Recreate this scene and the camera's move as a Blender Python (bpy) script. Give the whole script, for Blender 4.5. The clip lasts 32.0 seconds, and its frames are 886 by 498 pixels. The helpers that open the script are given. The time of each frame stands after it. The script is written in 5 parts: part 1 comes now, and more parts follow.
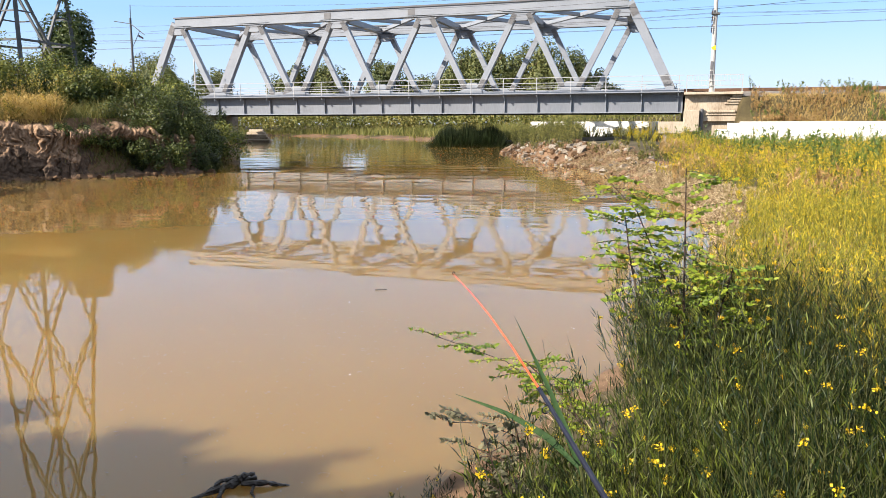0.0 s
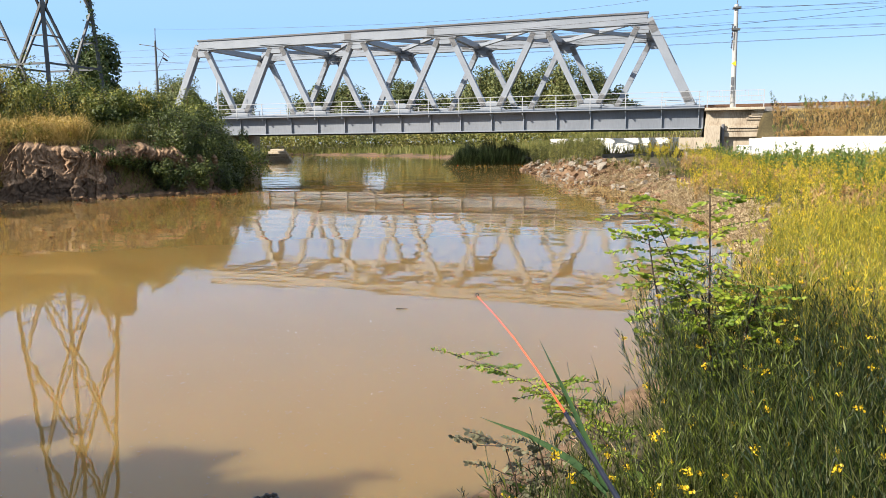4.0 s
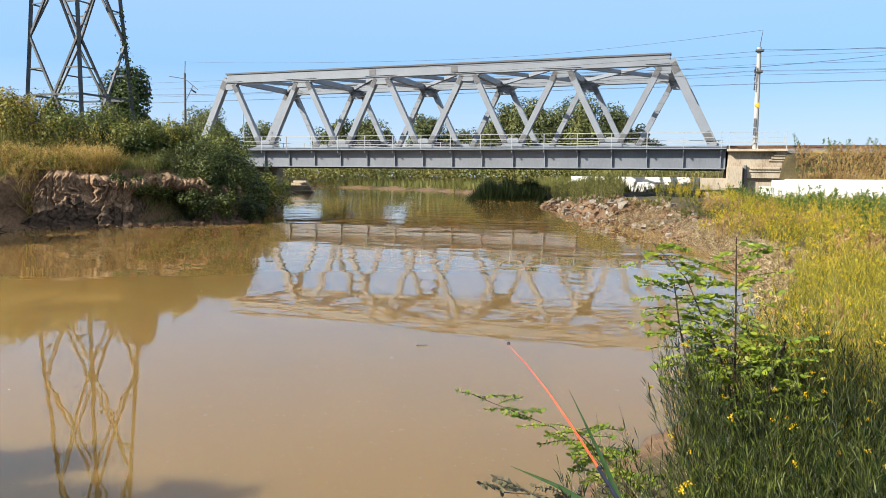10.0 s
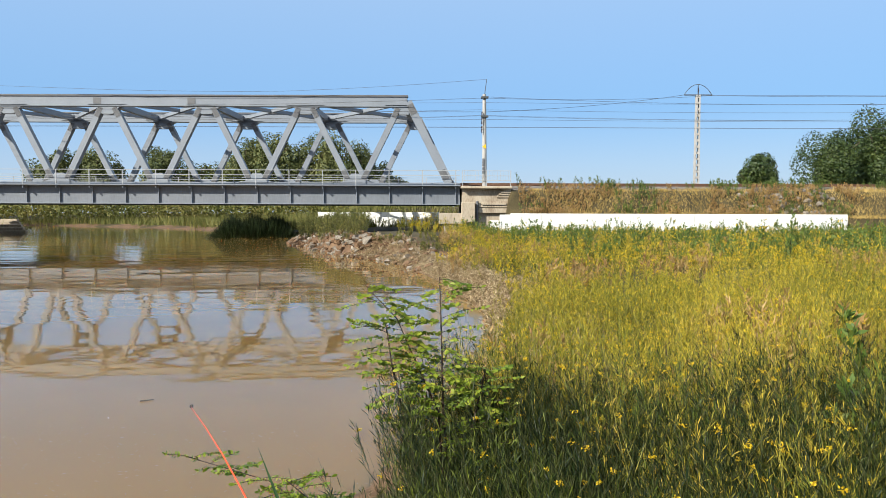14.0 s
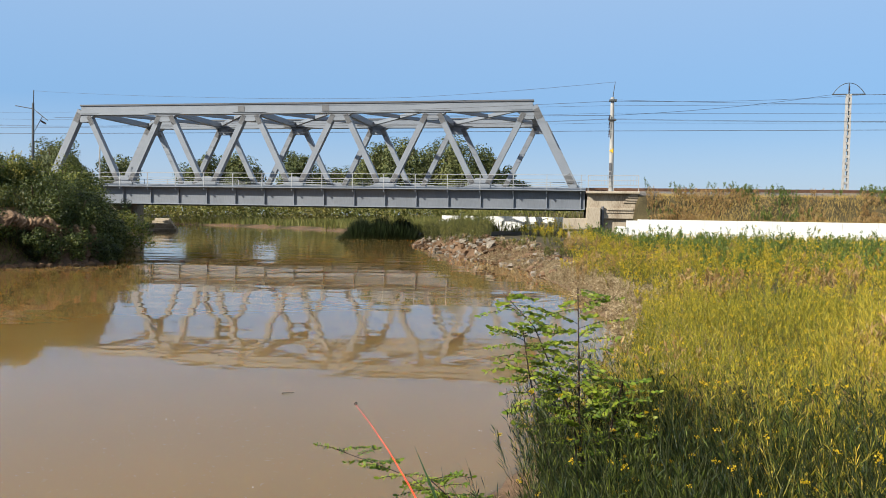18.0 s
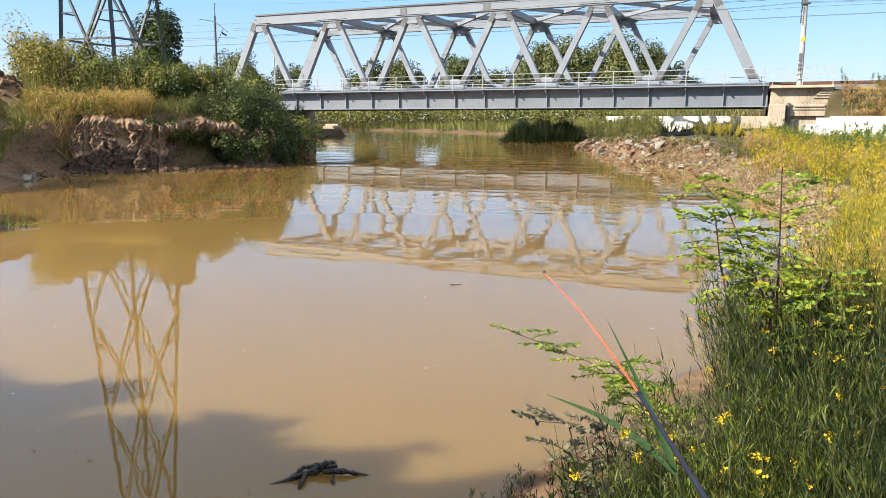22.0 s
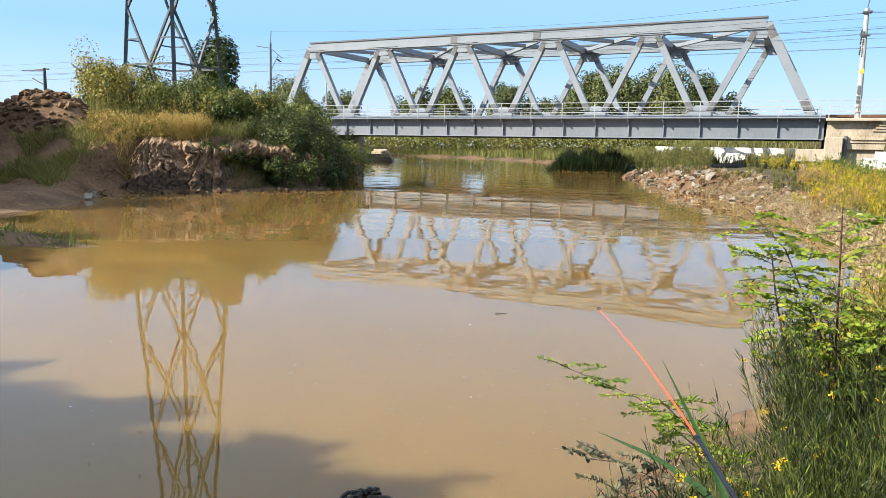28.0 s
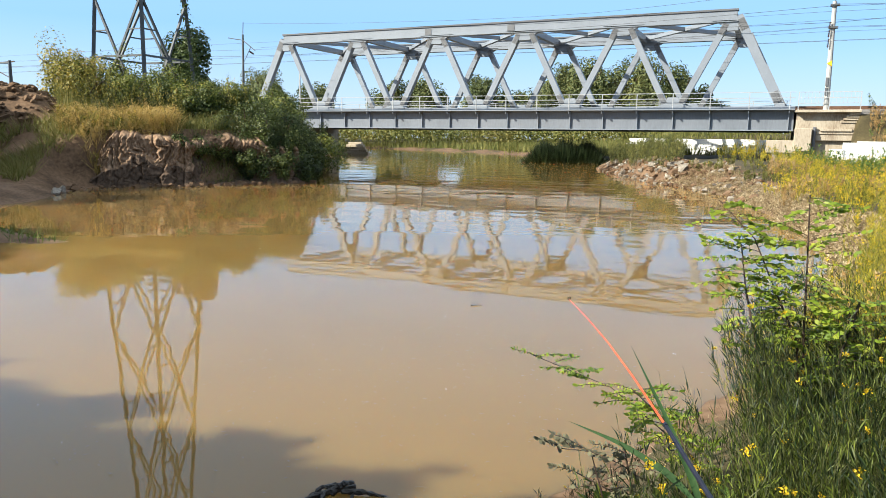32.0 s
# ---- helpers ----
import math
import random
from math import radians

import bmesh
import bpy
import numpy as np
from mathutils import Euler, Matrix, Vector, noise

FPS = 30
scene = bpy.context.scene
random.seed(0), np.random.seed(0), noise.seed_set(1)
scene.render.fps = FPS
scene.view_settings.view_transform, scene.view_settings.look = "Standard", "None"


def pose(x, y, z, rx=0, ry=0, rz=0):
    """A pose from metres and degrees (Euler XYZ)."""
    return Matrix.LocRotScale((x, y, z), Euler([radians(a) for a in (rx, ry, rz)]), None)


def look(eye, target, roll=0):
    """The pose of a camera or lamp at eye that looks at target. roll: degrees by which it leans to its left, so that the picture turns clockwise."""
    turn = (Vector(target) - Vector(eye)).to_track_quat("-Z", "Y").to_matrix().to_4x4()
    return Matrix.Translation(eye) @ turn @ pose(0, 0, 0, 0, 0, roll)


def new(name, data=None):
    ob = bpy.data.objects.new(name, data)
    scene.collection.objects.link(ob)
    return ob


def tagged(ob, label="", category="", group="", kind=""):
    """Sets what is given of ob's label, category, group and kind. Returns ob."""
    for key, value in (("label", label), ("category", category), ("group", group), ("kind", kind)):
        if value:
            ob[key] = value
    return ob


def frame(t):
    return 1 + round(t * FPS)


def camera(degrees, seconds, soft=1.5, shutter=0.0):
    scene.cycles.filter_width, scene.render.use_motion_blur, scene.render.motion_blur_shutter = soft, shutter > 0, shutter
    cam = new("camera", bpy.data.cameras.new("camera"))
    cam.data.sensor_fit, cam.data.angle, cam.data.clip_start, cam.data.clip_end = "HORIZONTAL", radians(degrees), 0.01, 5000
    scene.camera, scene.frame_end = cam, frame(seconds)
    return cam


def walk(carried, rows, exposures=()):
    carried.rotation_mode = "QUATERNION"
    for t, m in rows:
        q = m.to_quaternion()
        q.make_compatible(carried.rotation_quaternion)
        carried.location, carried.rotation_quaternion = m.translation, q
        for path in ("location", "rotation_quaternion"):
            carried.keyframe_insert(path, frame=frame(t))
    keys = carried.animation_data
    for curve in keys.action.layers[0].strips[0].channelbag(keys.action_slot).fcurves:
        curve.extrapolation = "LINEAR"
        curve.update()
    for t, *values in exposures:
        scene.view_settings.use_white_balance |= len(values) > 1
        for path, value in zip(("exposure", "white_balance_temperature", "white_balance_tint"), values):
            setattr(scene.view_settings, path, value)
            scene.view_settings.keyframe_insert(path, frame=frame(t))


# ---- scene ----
CAM = camera(63.74, 32.0, soft=0.5)
PATH = [
    (0, (0.018, 0.036, 1.864), (-0.5542, 1.9208, 1.5192), -0.05),
    (0.5, (0.016, 0.035, 1.865), (-0.5566, 1.9202, 1.5191), -0.22),
    (1, (0.014, 0.029, 1.873), (-0.5724, 1.9140, 1.5539), 0.22),
    (1.5, (0.001, 0.012, 1.884), (-0.6077, 1.8968, 1.6102), 0.19),
    (2, (0.001, 0.022, 1.880), (-0.6340, 1.8984, 1.6032), -0.06),
    (2.5, (0.006, 0.029, 1.879), (-0.6253, 1.9048, 1.5889), -0.29),
    (3, (-0.000, 0.053, 1.871), (-0.6383, 1.9249, 1.5756), -0.35),
    (3.5, (0.004, 0.045, 1.873), (-0.6304, 1.9184, 1.5746), -0.48),
    (5.5, (0.010, 0.031, 1.882), (-0.6012, 1.9142, 1.5982), -0.32),
    (6, (0.007, 0.019, 1.890), (-0.6185, 1.8990, 1.6190), 0.08),
    (6.5, (-0.024, -0.020, 1.915), (-0.7508, 1.8296, 1.6902), 0.93),
    (7, (-0.035, -0.039, 1.921), (-0.8005, 1.7961, 1.7063), 1.31),
    (7.5, (-0.028, -0.035, 1.918), (-0.7861, 1.8037, 1.7056), 0.39),
    (8, (-0.026, -0.031, 1.915), (-0.7740, 1.8114, 1.6950), 0.03),
    (8.5, (-0.028, -0.029, 1.917), (-0.7700, 1.8155, 1.7040), -0.08),
    (9, (-0.024, -0.027, 1.917), (-0.7616, 1.8188, 1.7005), 0.17),
    (9.5, (-0.019, -0.023, 1.918), (-0.7432, 1.8283, 1.7009), 0.20),
    (10, (-0.018, -0.024, 1.925), (-0.6983, 1.8455, 1.7233), 0.62),
    (10.5, (-0.000, -0.023, 1.929), (-0.6446, 1.8618, 1.7443), 0.53),
    (11, (0.016, -0.011, 1.921), (-0.5754, 1.8891, 1.7167), 0.66),
    (11.5, (0.018, -0.009, 1.916), (-0.5667, 1.8920, 1.7033), 0.61),
    (12, (0.030, -0.000, 1.926), (-0.5148, 1.9156, 1.7443), 0.40),
    (12.5, (0.082, 0.002, 1.948), (-0.2564, 1.9691, 1.8257), 0.79),
    (13, (0.128, 0.017, 1.963), (-0.0202, 2.0090, 1.8611), 1.21),
    (13.5, (0.151, 0.028, 1.970), (0.1447, 2.0251, 1.8560), 1.03),
    (14, (0.157, 0.029, 1.972), (0.1532, 2.0263, 1.8736), 0.20),
    (14.5, (0.151, 0.029, 1.975), (0.1320, 2.0272, 1.8881), 0.28),
    (15, (0.135, 0.011, 1.982), (0.0270, 2.0068, 1.9219), -0.24),
    (15.5, (0.116, 0.013, 1.983), (-0.0503, 2.0057, 1.9329), 0.02),
    (17.5, (0.095, -0.089, 2.015), (-0.2097, 1.8859, 1.9335), 0.65),
    (18, (0.075, -0.069, 2.004), (-0.2675, 1.8993, 1.9130), 0.94),
    (18.5, (0.054, -0.064, 1.989), (-0.3568, 1.8889, 1.8603), 1.02),
    (19, (0.025, -0.043, 1.970), (-0.4961, 1.8810, 1.8129), 0.83),
    (19.5, (0.013, -0.044, 1.961), (-0.5568, 1.8632, 1.7638), 0.82),
    (20, (0.004, -0.066, 1.961), (-0.6018, 1.8272, 1.7377), 0.70),
    (20.5, (-0.005, -0.059, 1.952), (-0.6351, 1.8233, 1.7094), 0.51),
    (21, (-0.013, -0.050, 1.935), (-0.6649, 1.8179, 1.6390), 0.43),
    (21.5, (-0.025, -0.060, 1.911), (-0.7178, 1.7844, 1.5659), 0.18),
    (22, (-0.036, 0.015, 1.873), (-0.7928, 1.8311, 1.5135), -0.01),
    (22.5, (-0.033, 0.030, 1.866), (-0.7658, 1.8551, 1.5029), 0.40),
    (23, (-0.031, 0.069, 1.855), (-0.7827, 1.8835, 1.4790), -0.38),
    (23.5, (-0.030, 0.064, 1.856), (-0.7717, 1.8796, 1.4618), -0.51),
    (24, (-0.032, 0.076, 1.851), (-0.7882, 1.8843, 1.4551), -0.69),
    (24.5, (-0.033, 0.078, 1.849), (-0.7879, 1.8859, 1.4496), -0.65),
    (25, (-0.025, 0.059, 1.861), (-0.7637, 1.8732, 1.4552), -1.14),
    (25.5, (-0.027, 0.054, 1.862), (-0.7879, 1.8614, 1.4712), -0.76),
    (26, (-0.022, -0.022, 1.906), (-0.8173, 1.7859, 1.5886), -0.11),
    (26.5, (-0.033, -0.069, 1.943), (-0.8654, 1.7323, 1.6947), 0.75),
    (28.5, (-0.059, -0.006, 1.874), (-0.9330, 1.7620, 1.5435), 0.68),
    (29, (-0.061, -0.002, 1.860), (-0.9163, 1.7665, 1.4834), 0.80),
    (29.5, (-0.063, 0.004, 1.862), (-0.9163, 1.7741, 1.4916), 0.37),
    (30, (-0.062, -0.005, 1.868), (-0.9365, 1.7584, 1.5129), 0.17),
    (30.5, (-0.056, -0.005, 1.877), (-0.9263, 1.7631, 1.5382), 0.03),
    (31, (-0.053, -0.008, 1.887), (-0.8886, 1.7824, 1.5753), 0.71),
    (31.5, (-0.048, -0.005, 1.890), (-0.8831, 1.7863, 1.5847), 0.67),
    (32, (-0.047, 0.003, 1.889), (-0.8597, 1.8044, 1.5814), 0.76),
]
walk(CAM, [(t, look(eye, target, roll)) for t, eye, target, roll in PATH],
     exposures=[(0, 1.38, 6700, 12), (3.5, 1.3, 6600, 9), (6, 1.25, 6550, 9), (9, 1.15, 6500, 7), (12, 1.12, 6550, 8), (13.5, 0.92, 6350, 6), (15.5, 0.82, 6400, 7), (18, 0.74, 6450, 7), (19, 0.95, 6700, 11), (20, 1.1, 6650, 11), (22, 1.36, 6600, 8), (25, 1.55, 6550, 6), (25.5, 1.58, 6550, 6), (26.0, 1.54, 6500, 6), (26.5, 1.35, 6450, 6), (28.5, 1.3, 6450, 5), (29, 1.26, 6450, 5), (30, 1.45, 6450, 5), (31, 1.38, 6400, 4), (32, 1.3, 6400, 4)])

# ---- sky, sun and exposure ----
SUN_AZ, SUN_EL = radians(48), radians(33)      # the sun stands behind and to the left of the walk's view
world = bpy.data.worlds.new("sky")
scene.world = world
world.use_nodes = True
wn = world.node_tree.nodes
sky = wn.new("ShaderNodeTexSky")
sky.sky_type, sky.sun_disc = "NISHITA", False
sky.sun_elevation, sky.sun_rotation = SUN_EL, math.pi + SUN_AZ
sky.air_density, sky.dust_density, sky.ozone_density = 1.0, 1.5, 3.0
wn["Background"].inputs["Strength"].default_value = 0.083
tint = wn.new("ShaderNodeHueSaturation")
tint.inputs["Saturation"].default_value = 1.22
world.node_tree.links.new(sky.outputs["Color"], tint.inputs["Color"])
blue = wn.new("ShaderNodeMix")                 # a pale horizon that deepens to blue overhead
blue.data_type = "RGBA"
blue.inputs["Factor"].default_value = 0.76
deep = wn.new("ShaderNodeValToRGB")
for stop, (at, shade) in zip((deep.color_ramp.elements[0], deep.color_ramp.elements[1], deep.color_ramp.elements.new(0.14)),
                             ((0.0, (0.54, 0.64, 0.80, 1)), (0.42, (0.07, 0.32, 0.84, 1)), (0.14, (0.27, 0.48, 0.82, 1)))):
    stop.position, stop.color = at, shade
where, apart, bright = wn.new("ShaderNodeTexCoord"), wn.new("ShaderNodeSeparateXYZ"), wn.new("ShaderNodeVectorMath")
bright.operation = "SCALE"
bright.inputs["Scale"].default_value = 7.6
world.node_tree.links.new(where.outputs["Generated"], apart.inputs["Vector"])
world.node_tree.links.new(apart.outputs["Z"], deep.inputs["Fac"])
world.node_tree.links.new(deep.outputs["Color"], bright.inputs[0])
world.node_tree.links.new(bright.outputs[0], blue.inputs[7])
world.node_tree.links.new(tint.outputs["Color"], blue.inputs[6])
world.node_tree.links.new(blue.outputs[2], wn["Background"].inputs["Color"])
sun = new("sun", bpy.data.lights.new("sun", "SUN"))
sun.data.energy, sun.data.angle, sun.data.color = 5.0, radians(0.55), (1.0, 0.93, 0.82)
SUN_DIR = Vector((-math.sin(SUN_AZ) * math.cos(SUN_EL), -math.cos(SUN_AZ) * math.cos(SUN_EL), math.sin(SUN_EL)))
sun.matrix_world = look(SUN_DIR * 50, (0, 0, 0))


# ---- materials ----
def material(name, colors, rough=0.8, scale=3.0, bump=0.2, metal=0.0, fine=40.0, spec=0.3, stretch=(1, 1, 1)):
    """A surface with two scales of mottling between its colours and a fine relief, at real size."""
    m = bpy.data.materials.new(name)
    m.use_nodes = True
    n, l = m.node_tree.nodes, m.node_tree.links
    b = n["Principled BSDF"]
    mp = n.new("ShaderNodeMapping")
    mp.inputs["Scale"].default_value = stretch
    geo = n.new("ShaderNodeNewGeometry")
    l.new(geo.outputs["Position"], mp.inputs["Vector"])
    n1, n2 = n.new("ShaderNodeTexNoise"), n.new("ShaderNodeTexNoise")
    n1.inputs["Scale"].default_value, n1.inputs["Detail"].default_value = scale, 5
    n2.inputs["Scale"].default_value, n2.inputs["Detail"].default_value = fine, 4
    l.new(mp.outputs["Vector"], n1.inputs["Vector"])
    l.new(mp.outputs["Vector"], n2.inputs["Vector"])
    mix = n.new("ShaderNodeMath")
    mix.operation = "MULTIPLY_ADD"
    mix.inputs[1].default_value = 0.45
    l.new(n2.outputs["Fac"], mix.inputs[0])
    half = n.new("ShaderNodeMath")
    half.operation = "MULTIPLY"
    half.inputs[1].default_value = 0.55
    l.new(n1.outputs["Fac"], half.inputs[0])
    l.new(half.outputs[0], mix.inputs[2])
    ramp = n.new("ShaderNodeValToRGB")
    els = ramp.color_ramp.elements
    while len(els) < len(colors):
        els.new(0.5)
    for i, c in enumerate(colors):
        els[i].position = 0.33 + 0.34 * i / max(1, len(colors) - 1)
        els[i].color = (*c, 1)
    l.new(mix.outputs[0], ramp.inputs["Fac"])
    l.new(ramp.outputs["Color"], b.inputs["Base Color"])
    b.inputs["Roughness"].default_value, b.inputs["Metallic"].default_value = rough, metal
    b.inputs["Specular IOR Level"].default_value = spec
    if bump:
        bp = n.new("ShaderNodeBump")
        bp.inputs["Strength"].default_value, bp.inputs["Distance"].default_value = bump, 0.03
        l.new(mix.outputs[0], bp.inputs["Height"])
        l.new(bp.outputs["Normal"], b.inputs["Normal"])
    return m


def leafy(name, colors, rough=0.55, through_light=0.35, patch=0.6):
    """Leaves: each one its own tint out of the colours, with patches of tint over the plant, and light coming through."""
    m = bpy.data.materials.new(name)
    m.use_nodes = True
    n, l = m.node_tree.nodes, m.node_tree.links
    b = n["Principled BSDF"]
    geo = n.new("ShaderNodeNewGeometry")
    noi = n.new("ShaderNodeTexNoise")
    noi.inputs["Scale"].default_value, noi.inputs["Detail"].default_value = patch, 3
    l.new(geo.outputs["Position"], noi.inputs["Vector"])
    a = n.new("ShaderNodeMath")
    a.operation = "MULTIPLY_ADD"
    a.inputs[1].default_value = 0.55
    l.new(geo.outputs["Random Per Island"], a.inputs[0])
    s = n.new("ShaderNodeMath")
    s.operation = "MULTIPLY_ADD"
    s.inputs[1].default_value, s.inputs[2].default_value = 1.3, -0.42
    l.new(noi.outputs["Fac"], s.inputs[0])
    l.new(s.outputs[0], a.inputs[2])
    ramp = n.new("ShaderNodeValToRGB")
    els = ramp.color_ramp.elements
    while len(els) < len(colors):
        els.new(0.5)
    for i, c in enumerate(colors):
        els[i].position = 0.1 + 0.8 * i / max(1, len(colors) - 1)
        els[i].color = (*c, 1)
    l.new(a.outputs[0], ramp.inputs["Fac"])
    l.new(ramp.outputs["Color"], b.inputs["Base Color"])
    b.inputs["Roughness"].default_value = rough
    b.inputs["Specular IOR Level"].default_value = 0.3
    tr = n.new("ShaderNodeBsdfTranslucent")
    l.new(ramp.outputs["Color"], tr.inputs["Color"])
    mx = n.new("ShaderNodeMixShader")
    mx.inputs["Fac"].default_value = through_light
    l.new(b.outputs["BSDF"], mx.inputs[1])
    l.new(tr.outputs["BSDF"], mx.inputs[2])
    l.new(mx.outputs["Shader"], n["Material Output"].inputs["Surface"])
    return m


def water_material():
    m = bpy.data.materials.new("muddy_water")
    m.use_nodes = True
    n, l = m.node_tree.nodes, m.node_tree.links
    b = n["Principled BSDF"]
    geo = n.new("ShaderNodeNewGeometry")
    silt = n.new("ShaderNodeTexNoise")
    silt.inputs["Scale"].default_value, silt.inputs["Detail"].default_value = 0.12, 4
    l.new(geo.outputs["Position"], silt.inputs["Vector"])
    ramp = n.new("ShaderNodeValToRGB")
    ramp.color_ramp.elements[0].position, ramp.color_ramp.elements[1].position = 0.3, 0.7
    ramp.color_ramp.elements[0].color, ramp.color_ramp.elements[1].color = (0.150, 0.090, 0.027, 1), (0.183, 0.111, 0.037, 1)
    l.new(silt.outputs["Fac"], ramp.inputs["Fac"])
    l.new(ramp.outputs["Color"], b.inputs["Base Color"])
    b.inputs["Roughness"].default_value, b.inputs["IOR"].default_value = 0.0, 1.37
    b.subsurface_method = "BURLEY"
    b.inputs["Subsurface Weight"].default_value = 1.0
    b.inputs["Subsurface Radius"].default_value = (0.4, 0.27, 0.16)
    b.inputs["Subsurface Scale"].default_value = 1.0
    b.inputs["Specular IOR Level"].default_value = 0.5
    # swell and waves of every length alike, and fine ripples that freshen under the bridge
    mp = n.new("ShaderNodeMapping")
    mp.inputs["Rotation"].default_value = (0, 0, radians(-14))
    mp.inputs["Scale"].default_value = (0.5, 1.0, 1)
    l.new(geo.outputs["Position"], mp.inputs["Vector"])
    split = n.new("ShaderNodeSeparateXYZ")
    l.new(geo.outputs["Position"], split.inputs["Vector"])
    last = None
    for size, detail, y0, y1, calm, fresh in ((0.36, 4.0, 5, 22, 0.010, 0.034), (12.0, 0.0, 26, 46, 0.00015, 0.0009)):
        w, reach, k, bp = n.new("ShaderNodeTexNoise"), n.new("ShaderNodeMapRange"), n.new("ShaderNodeMath"), n.new("ShaderNodeBump")
        w.inputs["Scale"].default_value, w.inputs["Detail"].default_value = size, detail
        l.new(mp.outputs["Vector"], w.inputs["Vector"])
        reach.inputs["From Min"].default_value, reach.inputs["From Max"].default_value = y0, y1
        reach.inputs["To Min"].default_value, reach.inputs["To Max"].default_value = calm, fresh
        l.new(split.outputs["Y"], reach.inputs["Value"])
        k.operation = "MULTIPLY"
        l.new(w.outputs["Fac"], k.inputs[0])
        l.new(reach.outputs["Result"], k.inputs[1])
        bp.inputs["Strength"].default_value, bp.inputs["Distance"].default_value = 1.0, 1.0
        l.new(k.outputs[0], bp.inputs["Height"])
        if last:
            l.new(last.outputs["Normal"], bp.inputs["Normal"])
        last = bp
    l.new(last.outputs["Normal"], b.inputs["Normal"])
    return m


STEEL = material("grey_bridge_paint", [(0.165, 0.182, 0.21), (0.21, 0.228, 0.258)], 0.5, 0.8, 0.05, 0.0, 14, 0.4)
STEEL_DARK = material("dark_steel_edge", [(0.08, 0.08, 0.088), (0.128, 0.128, 0.136)], 0.6, 1.0, 0.05)
STEEL_PLATE = material("bolted_plate_paint", [(0.099, 0.099, 0.1045), (0.1375, 0.1375, 0.143)], 0.6, 2.0, 0.3, 0, 25)
RAIL_PAINT = material("pale_railing_paint", [(0.26, 0.27, 0.28), (0.34, 0.345, 0.35)], 0.5, 2.0, 0.0)
RUST = material("rusty_rail_steel", [(0.08, 0.04, 0.024), (0.16, 0.088, 0.056)], 0.6, 3.0, 0.2, 0.4)
CONCRETE = material("weathered_concrete", [(0.20, 0.15, 0.105), (0.34, 0.285, 0.215), (0.40, 0.345, 0.27)], 0.85, 1.1, 0.3, 0, 12, 0.3, (1, 1, 0.3))
CONCRETE_WHITE = material("new_white_concrete", [(0.5463, 0.5382, 0.513), (0.6624, 0.6543, 0.6291)], 0.8, 0.7, 0.2, 0, 9)
CONCRETE_POLE = material("pole_concrete", [(0.288, 0.2752, 0.2624), (0.3968, 0.384, 0.3648)], 0.8, 1.5, 0.2)
PYLON_STEEL = material("dull_galvanised_steel", [(0.048, 0.052, 0.056), (0.104, 0.108, 0.112)], 0.6, 2.0, 0.1, 0.3)
WIRE = material("weathered_wire", [(0.048, 0.048, 0.052), (0.08, 0.08, 0.08)], 0.6, 2.0, 0.0)
INSULATOR = material("brown_glazed_insulator", [(0.04, 0.024, 0.016), (0.072, 0.04, 0.032)], 0.25, 4.0, 0.0)
SIGN_YELLOW = material("yellow_sign_enamel", [(0.675, 0.378, 0.018), (0.72, 0.45, 0.036)], 0.5, 5.0, 0.0)
BALLAST = material("ballast_stone", [(0.0784, 0.0672, 0.0616), (0.1792, 0.1624, 0.1456)], 0.9, 6.0, 0.6, 0, 30)
EARTH = material("dry_clay_earth", [(0.045, 0.026, 0.013), (0.115, 0.067, 0.036), (0.18, 0.112, 0.066)], 0.95, 0.9, 0.6, 0, 9)
GROUND = material("grassy_ground", [(0.026, 0.02, 0.009), (0.055, 0.043, 0.018), (0.09, 0.064, 0.03)], 0.95, 0.7, 0.6, 0, 11)
STEEL_WEB = material("grey_girder_paint", [(0.12, 0.132, 0.152), (0.17, 0.182, 0.205)], 0.5, 0.6, 0.05, 0, 10, 0.4, (1, 1, 0.25))
STONE = material("pale_rubble_stone", [(0.08, 0.064, 0.05), (0.175, 0.148, 0.118), (0.31, 0.27, 0.22)], 0.9, 2.0, 0.5, 0, 18)
CLAY = material("reddish_clay_cliff", [(0.055, 0.032, 0.018), (0.185, 0.116, 0.07), (0.34, 0.23, 0.15)], 0.95, 2.2, 1.0, 0, 14, 0.2, (1, 1, 0.6))
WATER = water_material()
BARK = material("grey_brown_bark", [(0.064, 0.044, 0.032), (0.136, 0.096, 0.072)], 0.9, 5.0, 0.5, 0, 40)
STEM = leafy("green_stems", [(0.018, 0.026, 0.007), (0.06, 0.062, 0.018)], 0.6, 0.08)
STEM_FIELD = leafy("yellow_green_stems", [(0.075, 0.085, 0.014), (0.22, 0.19, 0.03)], 0.6, 0.1)
STRAW = leafy("dry_straw", [(0.12, 0.075, 0.035), (0.32, 0.235, 0.13), (0.52, 0.43, 0.28)], 0.7, 0.15, 2.5)
FIELD_LEAF = leafy("field_leaves", [(0.022, 0.038, 0.005), (0.12, 0.13, 0.012), (0.40, 0.325, 0.02), (0.50, 0.35, 0.05)], 0.6, 0.2, 0.5)
# near-black tints carry the shade between the stems, the brightest the lit tips
FIELD_LEAF_SHADED = leafy("shaded_field_leaves", [(0.003, 0.008, 0.0015), (0.009, 0.021, 0.003), (0.125, 0.15, 0.018)], 0.55, 0.14, 1.6)
GREEN_WEED = leafy("green_weed_leaves", [(0.048, 0.088, 0.016), (0.096, 0.144, 0.024), (0.16, 0.192, 0.04)], 0.55, 0.26, 0.8)
BROWN_WEED = leafy("dry_brown_weeds", [(0.176, 0.096, 0.036), (0.32, 0.192, 0.072), (0.4, 0.288, 0.128)], 0.7, 0.22, 0.8)
